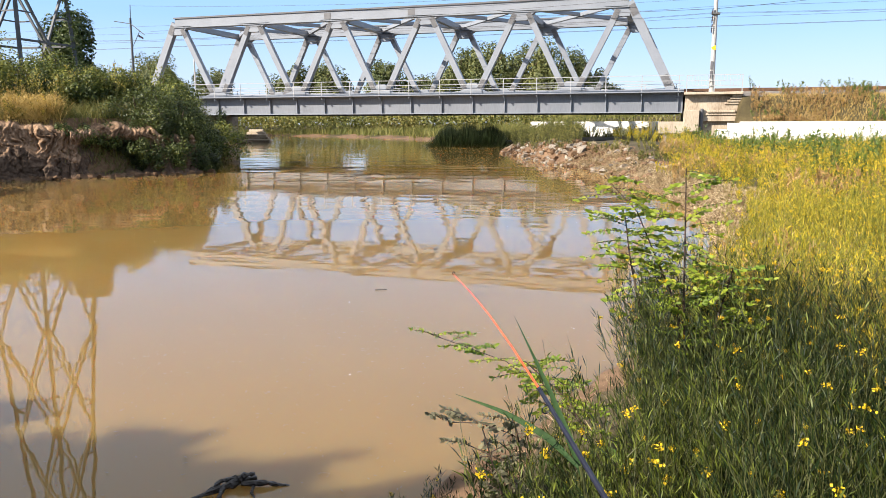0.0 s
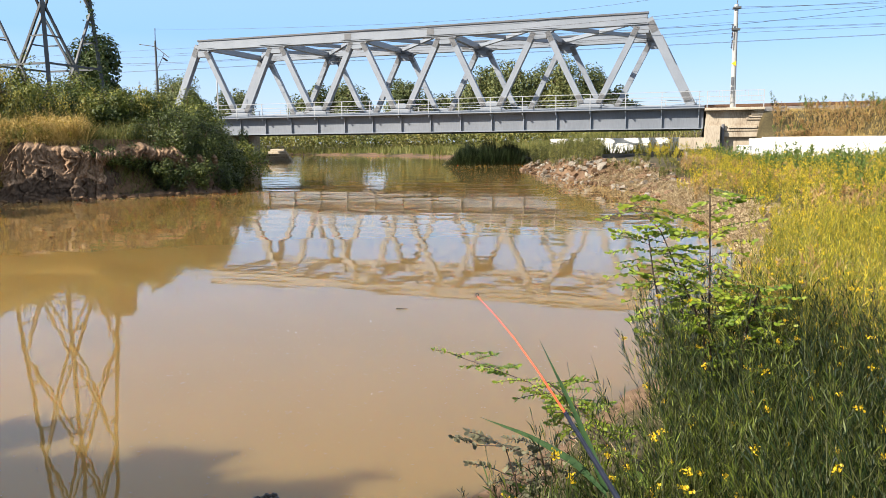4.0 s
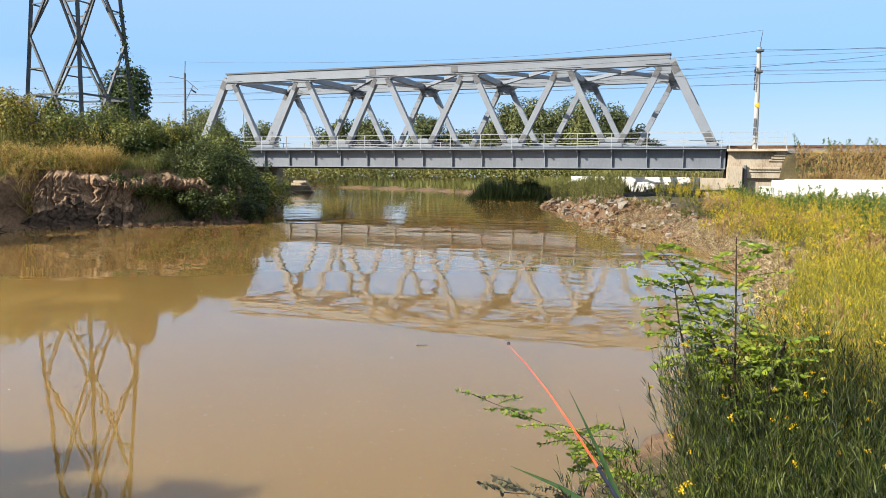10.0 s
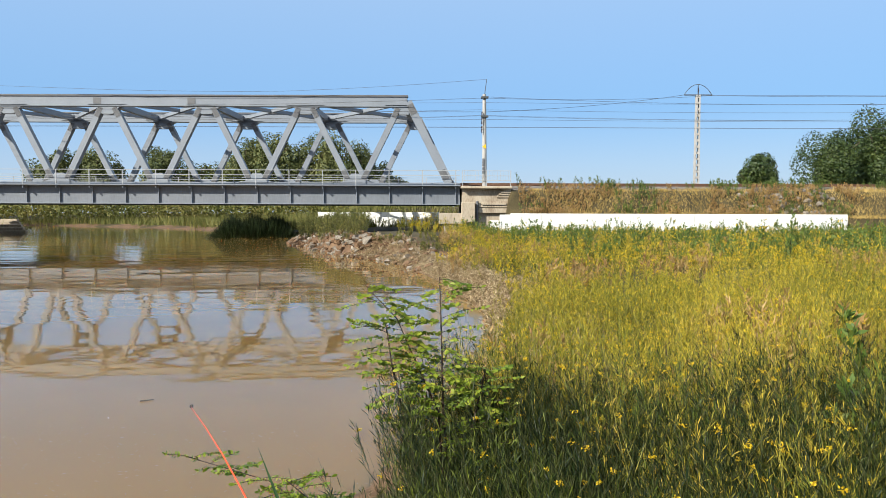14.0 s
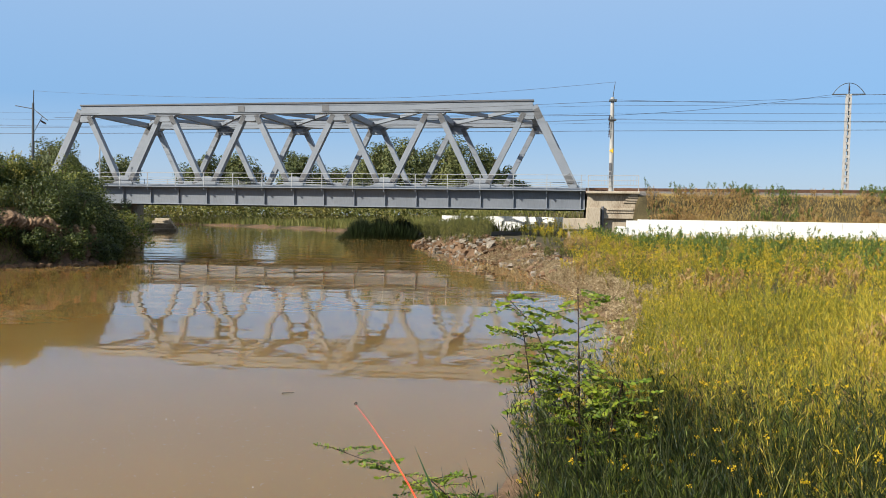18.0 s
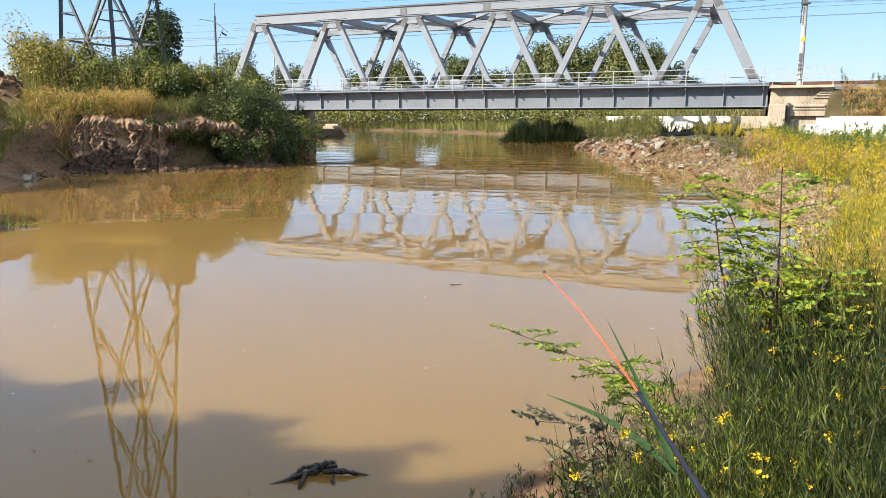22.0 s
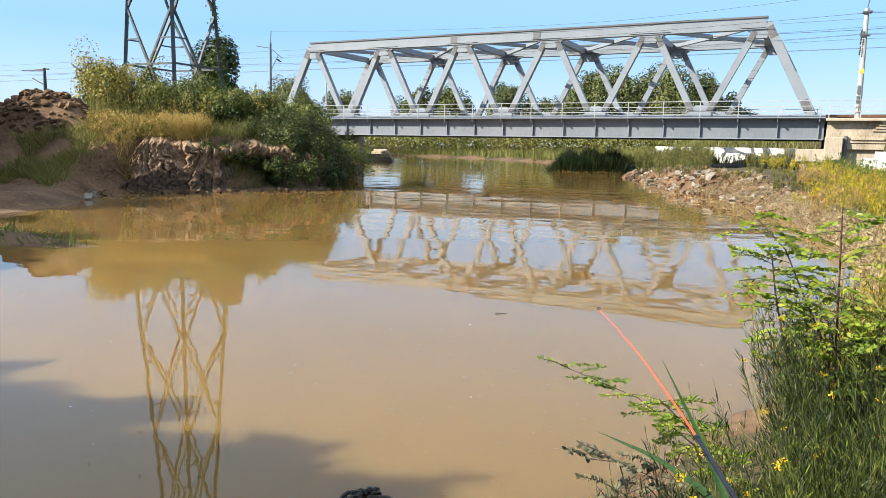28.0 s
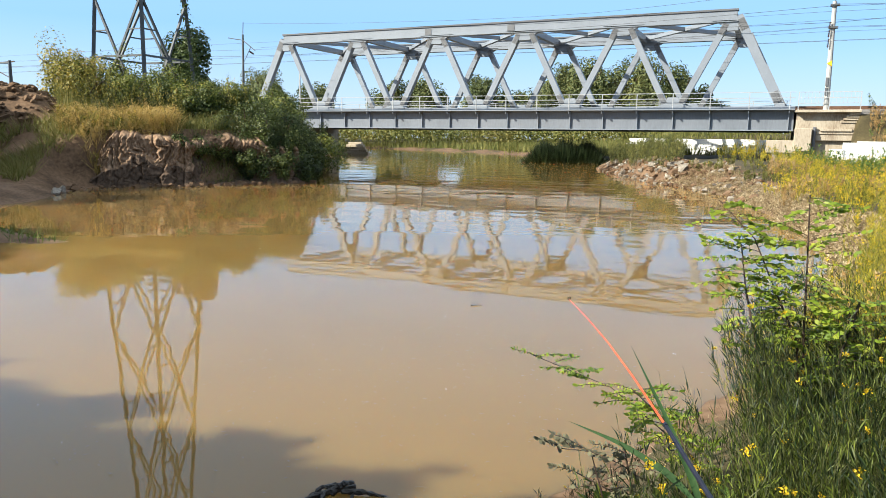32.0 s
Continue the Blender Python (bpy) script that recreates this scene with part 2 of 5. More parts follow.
YELLOW = leafy("yellow_petals", [(0.52, 0.33, 0.008), (0.66, 0.46, 0.02)], 0.6, 0.30)
SAPLING_LEAF = leafy("fresh_green_leaflets", [(0.06, 0.11, 0.009), (0.16, 0.22, 0.017), (0.32, 0.34, 0.04)], 0.5, 0.4, 3.0)
BUSH_LEAF = leafy("bush_leaves", [(0.008, 0.016, 0.004), (0.036, 0.054, 0.010), (0.15, 0.17, 0.038)], 0.5, 0.2, 1.1)
SHRUB_LEAF = leafy("shrub_leaves", [(0.028, 0.04, 0.007), (0.125, 0.125, 0.018), (0.30, 0.25, 0.04), (0.38, 0.28, 0.07)], 0.55, 0.25, 0.8)
SHRUB_BROWN = leafy("browning_shrub_leaves", [(0.06, 0.055, 0.015), (0.23, 0.145, 0.038), (0.40, 0.24, 0.06), (0.31, 0.27, 0.065)], 0.6, 0.25, 0.9)
SHRUB_GREEN = leafy("green_shrub_leaves", [(0.016, 0.030, 0.006), (0.075, 0.097, 0.016), (0.25, 0.24, 0.045)], 0.55, 0.25, 0.8)
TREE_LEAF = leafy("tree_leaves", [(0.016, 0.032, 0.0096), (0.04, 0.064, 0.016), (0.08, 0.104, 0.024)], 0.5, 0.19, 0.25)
# paler than TREE_LEAF: the haze of distance is put into the leaf colour
FAR_LEAF = leafy("hazed_tree_leaves", [(0.03, 0.046, 0.014), (0.085, 0.1, 0.03), (0.16, 0.16, 0.05)], 0.6, 0.19, 0.12)
TAN_GRASS = leafy("tan_dry_grass", [(0.21, 0.145, 0.036), (0.42, 0.29, 0.085), (0.55, 0.40, 0.15)], 0.7, 0.22, 0.6)
GREEN_GRASS = leafy("green_reed_grass", [(0.056, 0.068, 0.0144), (0.128, 0.132, 0.028), (0.224, 0.188, 0.056)], 0.6, 0.22, 0.2)
REED = leafy("dark_reed_leaves", [(0.0084, 0.0168, 0.0048), (0.021, 0.0312, 0.0084)], 0.5, 0.15, 0.6)


# ---- building helpers ----
def part(name, bm, mat, parent=None, label=""):
    """Links a bmesh as one mesh object under a thing or a part."""
    me = bpy.data.meshes.new(name)
    bm.to_mesh(me)
    bm.free()
    me.materials.append(mat)
    ob = new(name, me)
    ob.parent = parent
    return tagged(ob, label) if label else ob


def thing(name, label, category, group="", kind="", at=(0, 0, 0)):
    ob = new(name)
    ob.location = at
    ob.empty_display_size = 0.3
    return tagged(ob, label, category, group, kind)


def add_box(bm, sx, sy, sz, m, bevel=0.0):
    """A box of that size, centred on the pose m, with its long edges softened."""
    r = bmesh.ops.create_cube(bm, size=1.0, matrix=m @ Matrix.Diagonal((sx, sy, sz, 1)))
    if bevel:
        es = {e for v in r["verts"] for e in v.link_edges}
        bmesh.ops.bevel(bm, geom=list(es), offset=bevel, segments=1, affect="EDGES")


def span(p0, p1, up=(0, 1, 0)):
    """The pose at the middle of p0-p1, with x along it and z as near to up as it goes; and the length."""
    p0, p1 = Vector(p0), Vector(p1)
    x = (p1 - p0).normalized()
    y = Vector(up).cross(x).normalized()
    z = x.cross(y)
    m = Matrix((x, y, z)).transposed().to_4x4()
    return Matrix.Translation((p0 + p1) / 2) @ m, (p1 - p0).length


def beam(p0, p1, w, h, up=(0, 0, 1), bevel=0.0):
    bm = bmesh.new()
    m, length = span(p0, p1, up)
    add_box(bm, length, w, h, m, bevel)
    return bm


def add_beam(bm, p0, p1, w, h, up=(0, 0, 1)):
    m, length = span(p0, p1, up)
    add_box(bm, length, w, h, m)


def add_rod(bm, p0, p1, r0, r1=None, sides=8):
    m, length = span(p0, p1, (0, 0.3, 1))
    bmesh.ops.create_cone(bm, segments=sides, cap_ends=True, radius1=r0, radius2=r0 if r1 is None else r1, depth=length,
                          matrix=m @ Matrix.Rotation(math.pi / 2, 4, "Y"))


def rod(p0, p1, r0, r1=None, sides=8):
    bm = bmesh.new()
    add_rod(bm, p0, p1, r0, r1, sides)
    return bm


def mesh_of(name, verts, faces_n, mat, parent=None, label="", loops=None, smooth=False):
    """A mesh out of arrays of vertices, faces_n corners a face, corners in order unless loops are given."""
    verts = np.asarray(verts, np.float32).reshape(-1, 3)
    me = bpy.data.meshes.new(name)
    loops = np.arange(len(verts), dtype=np.int32) if loops is None else np.asarray(loops, np.int32).ravel()
    me.vertices.add(len(verts))
    me.vertices.foreach_set("co", verts.ravel())
    me.loops.add(len(loops))
    me.loops.foreach_set("vertex_index", loops)
    n = len(loops) // faces_n
    me.polygons.add(n)
    me.polygons.foreach_set("loop_start", np.arange(n, dtype=np.int32) * faces_n)
    if smooth:
        me.polygons.foreach_set("use_smooth", np.ones(n, bool))
    me.materials.append(mat)
    me.update(calc_edges=True)
    ob = new(name, me)
    ob.parent = parent
    return tagged(ob, label) if label else ob


def unit(v):
    return v / np.maximum(np.linalg.norm(v, axis=-1, keepdims=True), 1e-9)


def leaves(c, along, length, width, rng, droop=0.0):
    """Rhombic leaves, two triangles each: centres c, their own direction, length and width."""
    along = unit(along)
    side = unit(np.cross(along, unit(rng.normal(size=along.shape) + [0, 0, 0.6])))
    L, W = np.reshape(length, (-1, 1)) / 2, np.reshape(width, (-1, 1)) / 2
    tip = c + along * L
    tip[:, 2] -= droop * L[:, 0]
    return np.stack([c - along * L, c + side * W, tip, c - side * W], 1).reshape(-1, 3)


def blades(base, tip, width, rng):
    """Thin upright blades, one triangle each."""
    side = unit(np.cross(tip - base, rng.normal(size=base.shape)))
    W = np.reshape(width, (-1, 1)) / 2
    return np.stack([base - side * W, base + side * W, tip], 1).reshape(-1, 3)


def ribbons(p0, p1, p2, width, rng):
    """Thin bent stalks from p0 past p1 to p2, three quads each, narrower to the tip."""
    side = unit(np.cross(p2 - p0, rng.normal(size=p0.shape)))
    rows = []
    for u in (0, 0.36, 0.7, 1.0):
        c = p0 * (1 - u) ** 2 + p1 * 2 * u * (1 - u) + p2 * u * u
        w = side * width * 0.5 * (1 - 0.75 * u)
        rows.append((c - w, c + w))
    return np.concatenate([np.stack([a[0], a[1], b[1], b[0]], 1).reshape(-1, 3) for a, b in zip(rows, rows[1:])])


def smooth_step(x, a, b):
    t = np.clip((np.asarray(x, float) - a) / (b - a), 0, 1)
    return t * t * (3 - 2 * t)


def waves(x, y, s, seed=0):
    """Smooth unevenness between about -1 and 1."""
    r = np.random.RandomState(seed)
    out = 0
    for k in range(6):
        a, p, f = r.uniform(0, 6.28), r.uniform(0, 6.28), s * (1 + 0.55 * k)
        out = out + np.sin(f * (np.cos(a) * x + np.sin(a) * y) + p) / (1 + 0.5 * k)
    return out / 2.6


# ---- ground and river ----
SHORE = np.array([(-0.95, 2.5), (-1.05, 3.3), (-0.2, 5.5), (0.7, 9.0), (0.85, 11.4), (1.0, 13.5), (0.5, 17.5), (0.1, 20.5), (-1.25, 26.7),
                  (-2.5, 30), (-4.5, 33), (-7, 39), (-9.8, 45.6), (-11.3, 52), (-12.5, 60), (-18, 70), (-27.7, 83), (-38, 94), (-52, 103), (-70, 111),
                  (-57, 90), (-45, 74), (-38.6, 60), (-30.5, 45), (-23.2, 34), (-19.2, 27.7), (-16.9, 24.3), (-17.7, 22.8), (-18.7, 21.6), (-19.3, 20.2), (-20.2, 19.3), (-21.15, 18.3), (-21.6, 17.4),
                  (-20.8, 16.4), (-18.6, 13.4), (-18.0, 11.2), (-17.2, 9.8), (-14.5, 9.2), (-12.4, 8.9), (-10.9, 8.6), (-11.6, 8.0), (-14.2, 7.4), (-15.2, 6.0), (-13, 3.5), (-9, 1.2),
                  (-6, 0.8), (-4, 0.9), (-2.4, 1.7), (-1.5, 2.1)])


def shore_distance(x, y):
    """Metres from the water's edge: above 0 on land, below 0 in the river."""
    p = np.stack([np.ravel(x), np.ravel(y)], -1)
    best, inside = np.full(len(p), 1e9), np.zeros(len(p), bool)
    for a, b in zip(SHORE, np.roll(SHORE, -1, 0)):
        ab = b - a
        t = np.clip(((p - a) @ ab) / (ab @ ab), 0, 1)
        best = np.minimum(best, np.hypot(*(p - a - t[:, None] * ab).T))
        cross = (a[1] > p[:, 1]) != (b[1] > p[:, 1])
        with np.errstate(divide="ignore", invalid="ignore"):
            inside ^= cross & (p[:, 0] < (b[0] - a[0]) * (p[:, 1] - a[1]) / (b[1] - a[1]) + a[0])
    return np.where(inside, -best, best).reshape(np.shape(x))


def height(x, y):
    """The lie of the land: cut bank across the pool, low field on the near side, railway bank behind."""
    x, y = np.asarray(x, float), np.asarray(y, float)
    d = shore_distance(x, y) + 0.12 * waves(x, y, 2.2, 3) * smooth_step(np.hypot(x, y), 2, 8)
    cliff = smooth_step(-x, 12, 16) * smooth_step(y, 14.5, 19.5) * (1 - smooth_step(y, 46, 54))
    mud = smooth_step(-x, 10, 13) * (1 - smooth_step(y, 14.5, 19.5))
    far = smooth_step(y, 62, 70)
    near = np.clip(1 - cliff - mud - far, 0, 1)
    dd = np.maximum(d, 0)
    gully = 0.16 * waves(x, y, 2.6, 5) + 0.13 * np.abs(waves(x, y, 6.5, 15)) + 0.07 * waves(x, y, 14, 25)
    face = dd - 0.55 + gully
    z = cliff * (0.55 * smooth_step(face, 0.02, 0.30) + 0.25 * smooth_step(face, 0.30, 0.62) + 1.28 * smooth_step(face, 0.55, 0.95) + 0.45 * smooth_step(dd, 1.2, 7))
    z = z + mud * (0.3 * smooth_step(dd, 0, 1.5) + 1.3 * smooth_step(dd, 2.5, 9))
    z = z + far * (0.35 * smooth_step(dd, 0, 2) + 0.9 * smooth_step(dd, 3, 25))
    low = smooth_step(y, 12, 24)
    rise = smooth_step(y, 26, 32) * (1 - smooth_step(y, 52, 57)) * (1 - smooth_step(x, -1, 3))
    z = z + near * ((0.38 - 0.06 * low) * smooth_step(dd, 0, 1.0) + (0.25 - 0.22 * low) * smooth_step(dd, 1, 6) + rise * (0.3 + 0.36 * smooth_step(y, 27, 31) * (1 - smooth_step(y, 38, 46))) * smooth_step(dd + 0.3 * waves(x, y, 2.0, 35), 0.3, 1.6))
    z = z + smooth_step(dd, 0.3, 3) * 0.07 * waves(x, y, 1.3, 7)
    z = np.where(d < 0, -0.12 * smooth_step(-d, 0, 0.4) - 1.3 * smooth_step(-d, 0.5, 6), z)
    z = z + mud * smooth_step(dd, 0.6, 3) * (0.12 * np.abs(waves(x, y, 3.5, 41)) + 0.06 * waves(x, y, 8, 42))
    # the railway bank, behind the retaining wall on one side and bushes on the other
    ends = np.maximum(smooth_step(x, 4.7, 5.5), smooth_step(-x, 48, 51))
    bank = 1.75 + 2.15 * smooth_step(y, 54.6, 57.6)
    bank = bank * smooth_step(y, 53.7, 53.9) * (1 - smooth_step(y, 70, 75))
    z = np.where(ends * bank > 0.05, np.maximum(z, ends * bank), z)
    # spoil heap on the far left
    z = z + 1.15 * np.exp(-(((x + 28.1) / 2.7) ** 2 + ((y - 19.4) / 1.7) ** 2) ** 1.5) * (1 + 0.2 * waves(x, y, 2.0, 9))
    z = z + 1.5 * smooth_step(y, 76, 82) * (1 - smooth_step(y, 100, 115)) * smooth_step(x, -16, -8) * (1 - smooth_step(x, 20, 30))
    return z


def axis(parts):
    return np.unique(np.concatenate([np.linspace(a, b, n) for a, b, n in parts]).round(4))


gx = axis([(-2600, -300, 12), (-300, -70, 30), (-70, -34, 50), (-34, -12, 100), (-12, -10, 8), (-10, 10, 90), (10, 45, 50), (45, 300, 40), (300, 2600, 12)])
gy = axis([(-1500, -100, 8), (-100, -10, 25), (-10, 14, 90), (14, 28, 64), (28, 34, 20), (34, 90, 120), (90, 300, 40), (300, 3500, 14)])
GX, GY = np.meshgrid(gx, gy)
GZ = height(GX, GY)
idx = np.arange(GX.size).reshape(GX.shape)
quads = np.stack([idx[:-1, :-1], idx[:-1, 1:], idx[1:, 1:], idx[1:, :-1]], -1).reshape(-1)
ground = mesh_of("ground", np.stack([GX, GY, GZ], -1), 4, GROUND, loops=quads, smooth=True)
tagged(ground, "dry grassy river bank with bare clay edges", "ground", kind="structure")
ground.data.materials.append(EARTH)
cz = shore_distance((GX[:-1, :-1] + GX[1:, 1:]) / 2, (GY[:-1, :-1] + GY[1:, 1:]) / 2)
cz = cz + np.random.RandomState(3).normal(size=cz.shape) * 0.18 * (cz > 0.1)
bare = (cz < np.where((GY[:-1, :-1] < 6) & (GX[:-1, :-1] > -0.7), 0.25, 1.6)) | ((GX[:-1, :-1] < -12) & (GY[:-1, :-1] < 20.5) & (cz < 14))
ground.data.polygons.foreach_set("material_index", bare.astype(np.int32).ravel())

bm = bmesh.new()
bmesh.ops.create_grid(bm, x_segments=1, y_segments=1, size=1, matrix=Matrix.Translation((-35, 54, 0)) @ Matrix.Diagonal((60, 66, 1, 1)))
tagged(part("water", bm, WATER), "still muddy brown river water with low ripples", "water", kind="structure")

# the cut face of the left bank: clay broken into upright blocks, with a ledge half way up
CUT = np.array([(-22.4, 17.5), (-21.15, 18.3), (-20.2, 19.3), (-19.3, 20.2), (-18.7, 21.6), (-17.7, 22.8), (-17.0, 23.8)])
seg = np.hypot(*np.diff(CUT, axis=0).T)
run = np.concatenate([[0], np.cumsum(seg)])
cs = np.linspace(0, run[-1], 300)
cx, cy = np.interp(cs, run, CUT[:, 0]), np.interp(cs, run, CUT[:, 1])
k9 = np.ones(25) / 25
tx, ty = np.gradient(np.convolve(np.pad(cx, 12, "edge"), k9, "valid")), np.gradient(np.convolve(np.pad(cy, 12, "edge"), k9, "valid"))
nx, ny = -ty / np.hypot(tx, ty), tx / np.hypot(tx, ty)             # into the bank
vs = np.linspace(0, 1, 72)
S, V = np.meshgrid(cs, vs)
Zc = -0.12 + V * (2.1 + 0.22 * waves(S, 0 * S, 1.7, 67) + 0.1 * waves(S, 0 * S, 6, 68) - 0.35 * smooth_step(S, 4.5, 8))


def blocks(s, seed, width, depth):
    """Upright blocks along a face, each set forward or back, with deep cracks between."""
    r = np.random.RandomState(seed)
    edge = np.cumsum(r.uniform(0.5, 1.5, 80) * width)
    i = np.clip(np.searchsorted(edge, s), 1, 79)
    u = (s - edge[i - 1]) / (edge[i] - edge[i - 1])
    return r.uniform(-1, 1, 80)[i] * depth - 0.11 * np.exp(-(np.minimum(u, 1 - u) * (edge[i] - edge[i - 1]) / 0.035) ** 2)


wob = 0.1 * waves(S, Zc * 2, 3.0, 61)
upper = blocks(S + 1.6 * wob + 3, 1, 0.42, 0.12) + 0.7 * blocks(S + 3 * wob, 2, 0.15, 0.04)
lower = blocks(S - 2 * wob + 1, 3, 0.6, 0.11) + 0.4 * blocks(S + 4 * wob, 4, 0.2, 0.04)
ledge = 0.8 + 0.35 * waves(S, 0 * S, 2.1, 62)
isup = smooth_step(Zc, ledge - 0.03, ledge + 0.12)
crumb = np.random.RandomState(66)


def crumbs(step_s, step_v, depth):
    """Clods that stick out of the face by chance, as large as step by step cells."""
    g = crumb.normal(size=(S.shape[0] // step_v + 2, S.shape[1] // step_s + 2)) * depth
    shift = (np.arange(S.shape[0])[:, None] // step_v * 3) % step_s
    return g[np.arange(S.shape[0])[:, None] // step_v, np.minimum((np.arange(S.shape[1])[None] + shift) // step_s, g.shape[1] - 1)]


rough = 0.05 * waves(S * 2, Zc * 1.2, 3.5, 63) + crumbs(5, 7, 0.013) + crumbs(3, 3, 0.012) + crumbs(9, 16, 0.018) + crumbs(1, 1, 0.007)
back = 0.12 + 0.24 * Zc + 0.18 * isup * (0.3 + waves(S, 0 * S, 1.9, 69) ** 2) - (1 - isup) * lower - isup * upper + rough
cave = 0.75 * np.exp(-((S - 5.6) / 1.2) ** 2) * smooth_step(Zc, -0.1, 0.3) * (1 - smooth_step(Zc, 1.0, 1.5))
back = back + cave + 1.0 * smooth_step(V + 0.05 * waves(S, 0 * S, 5, 70), 0.86, 1.04) ** 1.5 - 0.12 * (1 - smooth_step(Zc, -0.1, 0.25))
fade = 1 - smooth_step(S, 0, 1.5)
Zc = Zc * (1 - 0.75 * fade)
X, Y = cx + nx * back, cy + ny * back
idx = np.arange(X.size).reshape(X.shape)
quads = np.stack([idx[:-1, :-1], idx[:-1, 1:], idx[1:, 1:], idx[1:, :-1]], -1).reshape(-1)
cliff_face = mesh_of("clay_bank_face", np.stack([X, Y, Zc], -1), 4, CLAY, loops=quads)
WET_SHADED_CLAY = material("damp_shaded_clay", [(0.03, 0.018, 0.010), (0.075, 0.046, 0.028), (0.12, 0.078, 0.05)], 0.8, 2.4, 1.0, 0, 16, 0.3, (1, 1, 0.7))
cliff_face.data.materials.append(WET_SHADED_CLAY)
# low band is damp clay; the cave's shade is painted in the same colour
damp_shaded = (Zc < ledge - 0.08 + 0.12 * waves(S, Zc, 5, 99)) | (cave > 0.28)
cliff_face.data.polygons.foreach_set("material_index", damp_shaded[:-1, :-1].astype(np.int32).ravel())
tagged(cliff_face, "cracked reddish-brown clay face of the cut river bank", "bank", kind="structure")


# ---- the railway bridge ----
PANEL, T0, Y_NEAR, Y_FAR = 8.0, -43.06, 58.15, 68.3
Z_TOP, Z_NODE, Z_DECK, Z_BOT = 11.4, 4.45, 4.22, 2.74
bridge = thing("railway_bridge", "grey painted steel truss railway bridge over the river", "bridge", at=(-23, 63.2, 2.74))
bridge_inv = Matrix.Translation(-bridge.location)


def bpart(name, bm, mat, label="", parent=None):
    bmesh.ops.transform(bm, matrix=bridge_inv, verts=bm.verts)
    return part(name, bm, mat, parent or bridge, label)


def truss(y, face, shift=0.0):
    """One side truss in the plane y; face is -1 where the walk sees its outer side."""
    top = Z_TOP - 0.4
    xt = [T0 + shift + PANEL * i for i in range(6)]
    xb = [T0 + shift + PANEL * (i - 0.5) for i in range(7)]
    bm = bmesh.new()
    add_box(bm, xt[5] - xt[0] + 0.35, 0.5, 0.74, pose((xt[0] + xt[5]) / 2, y, top), 0.01)
    bpart("top_chord", bm, STEEL)
    for s in (-1, 1):
        bm = bmesh.new()
        add_box(bm, xt[5] - xt[0] + 0.5, 0.66, 0.13 if s > 0 else 0.06, pose((xt[0] + xt[5]) / 2, y, top + s * 0.40 + (0.03 if s > 0 else 0)))
        bpart("chord_flange", bm, STEEL_DARK if s > 0 else STEEL, "dark upper flange" if s > 0 else "")
    bm = bmesh.new()
    add_box(bm, xb[6] - xb[0] + 1.0, 0.5, 0.3, pose((xb[0] + xb[6]) / 2, y, Z_NODE - 0.12))
    bpart("bottom_chord", bm, STEEL)
    # diagonals and end posts: a box with outstanding flanges
    for i in range(6):
        for k, end in ((i, i == 0), (i + 1, i == 5)):
            sgn = -1 if k == i else 1
            a, b = (xt[i] + sgn * 0.42, y, top - 0.3), (xb[k] - sgn * 0.45, y, Z_NODE - 0.05)
            if end:
                a = (xt[i] + sgn * 0.25, y, top)
            w = 0.62 if end else 0.46
            bm = bmesh.new()
            m, n = span(a, b, (0, 1, 0))
            for q in (-1, 1):
                add_box(bm, n, w, 0.03, m @ Matrix.Translation((0, 0, q * 0.23)))
            add_box(bm, n, 0.05, 0.46, m)
            for q in (-1, 1):
                add_box(bm, n, 0.03, 0.43, m @ Matrix.Translation((0, q * (w / 2 - 0.016), 0)))
            d = bpart("end_post" if end else "diagonal", bm, STEEL)
            for f, off in ((0.06, 0), (0.93, 0)):
                bm = bmesh.new()
                add_box(bm, 0.85, w * 0.86, 0.02, m @ Matrix.Translation((n * (f - 0.5) + (0.25 if f < 0.5 else -0.3), 0, face * 0.255)))
                for u in range(5):
                    for v in (-1, 0, 1):
                        add_box(bm, 0.05, 0.05, 0.03, m @ Matrix.Translation((n * (f - 0.5) + (0.25 if f < 0.5 else -0.3) + (u - 2) * 0.16, v * w * 0.28, face * 0.275)))
                sp = part("splice_plate", bm, STEEL_PLATE, d, "bolted splice plate")
                sp.data.transform(bridge_inv)
    # gussets under the top chord and over the bottom chord, with curved sides
    for x, z, up in [(x, top - 0.3, -1) for x in xt] + [(x, Z_NODE, 1) for x in xb[1:6]]:
        bm = bmesh.new()
        half = 1.15 if up < 0 else 0.95
        prof = [(-half - 0.5, 0)] + [(-half * (1 - 0.62 * s) - 0.5 * (1 - s) ** 2, up * (0.75 * s ** 1.6)) for s in (0.35, 0.7, 1.0)]
        prof = prof + [(-px, pz) for px, pz in reversed(prof)]
        if up < 0 and x in (xt[0], xt[5]):
            lim = 0.3 if x == xt[5] else -0.3
            prof = [((min(px, lim) if lim > 0 else max(px, lim)), pz + (0.0 if abs(px) < half else 0.0)) for px, pz in prof]
        ring = {q: [bm.verts.new((x + px, y + q * 0.25, z + pz)) for px, pz in prof] for q in (-1, 1)}
        bm.faces.new(ring[1])
        bm.faces.new(list(reversed(ring[-1])))
        for i in range(len(prof)):
            j = (i + 1) % len(prof)
            bm.faces.new((ring[-1][i], ring[-1][j], ring[1][j], ring[1][i]))
        bmesh.ops.remove_doubles(bm, verts=bm.verts, dist=0.001)
        bmesh.ops.recalc_face_normals(bm, faces=bm.faces)
        bpart("gusset", bm, STEEL)
    for x in (T0 + 1.9 * PANEL, T0 + 2.85 * PANEL):
        bm = bmesh.new()
        add_box(bm, 0.62, 0.02, 0.5, pose(x, y + face * 0.262, top))
        bpart("chord_splice", bm, STEEL_PLATE, "bolted chord splice plate")


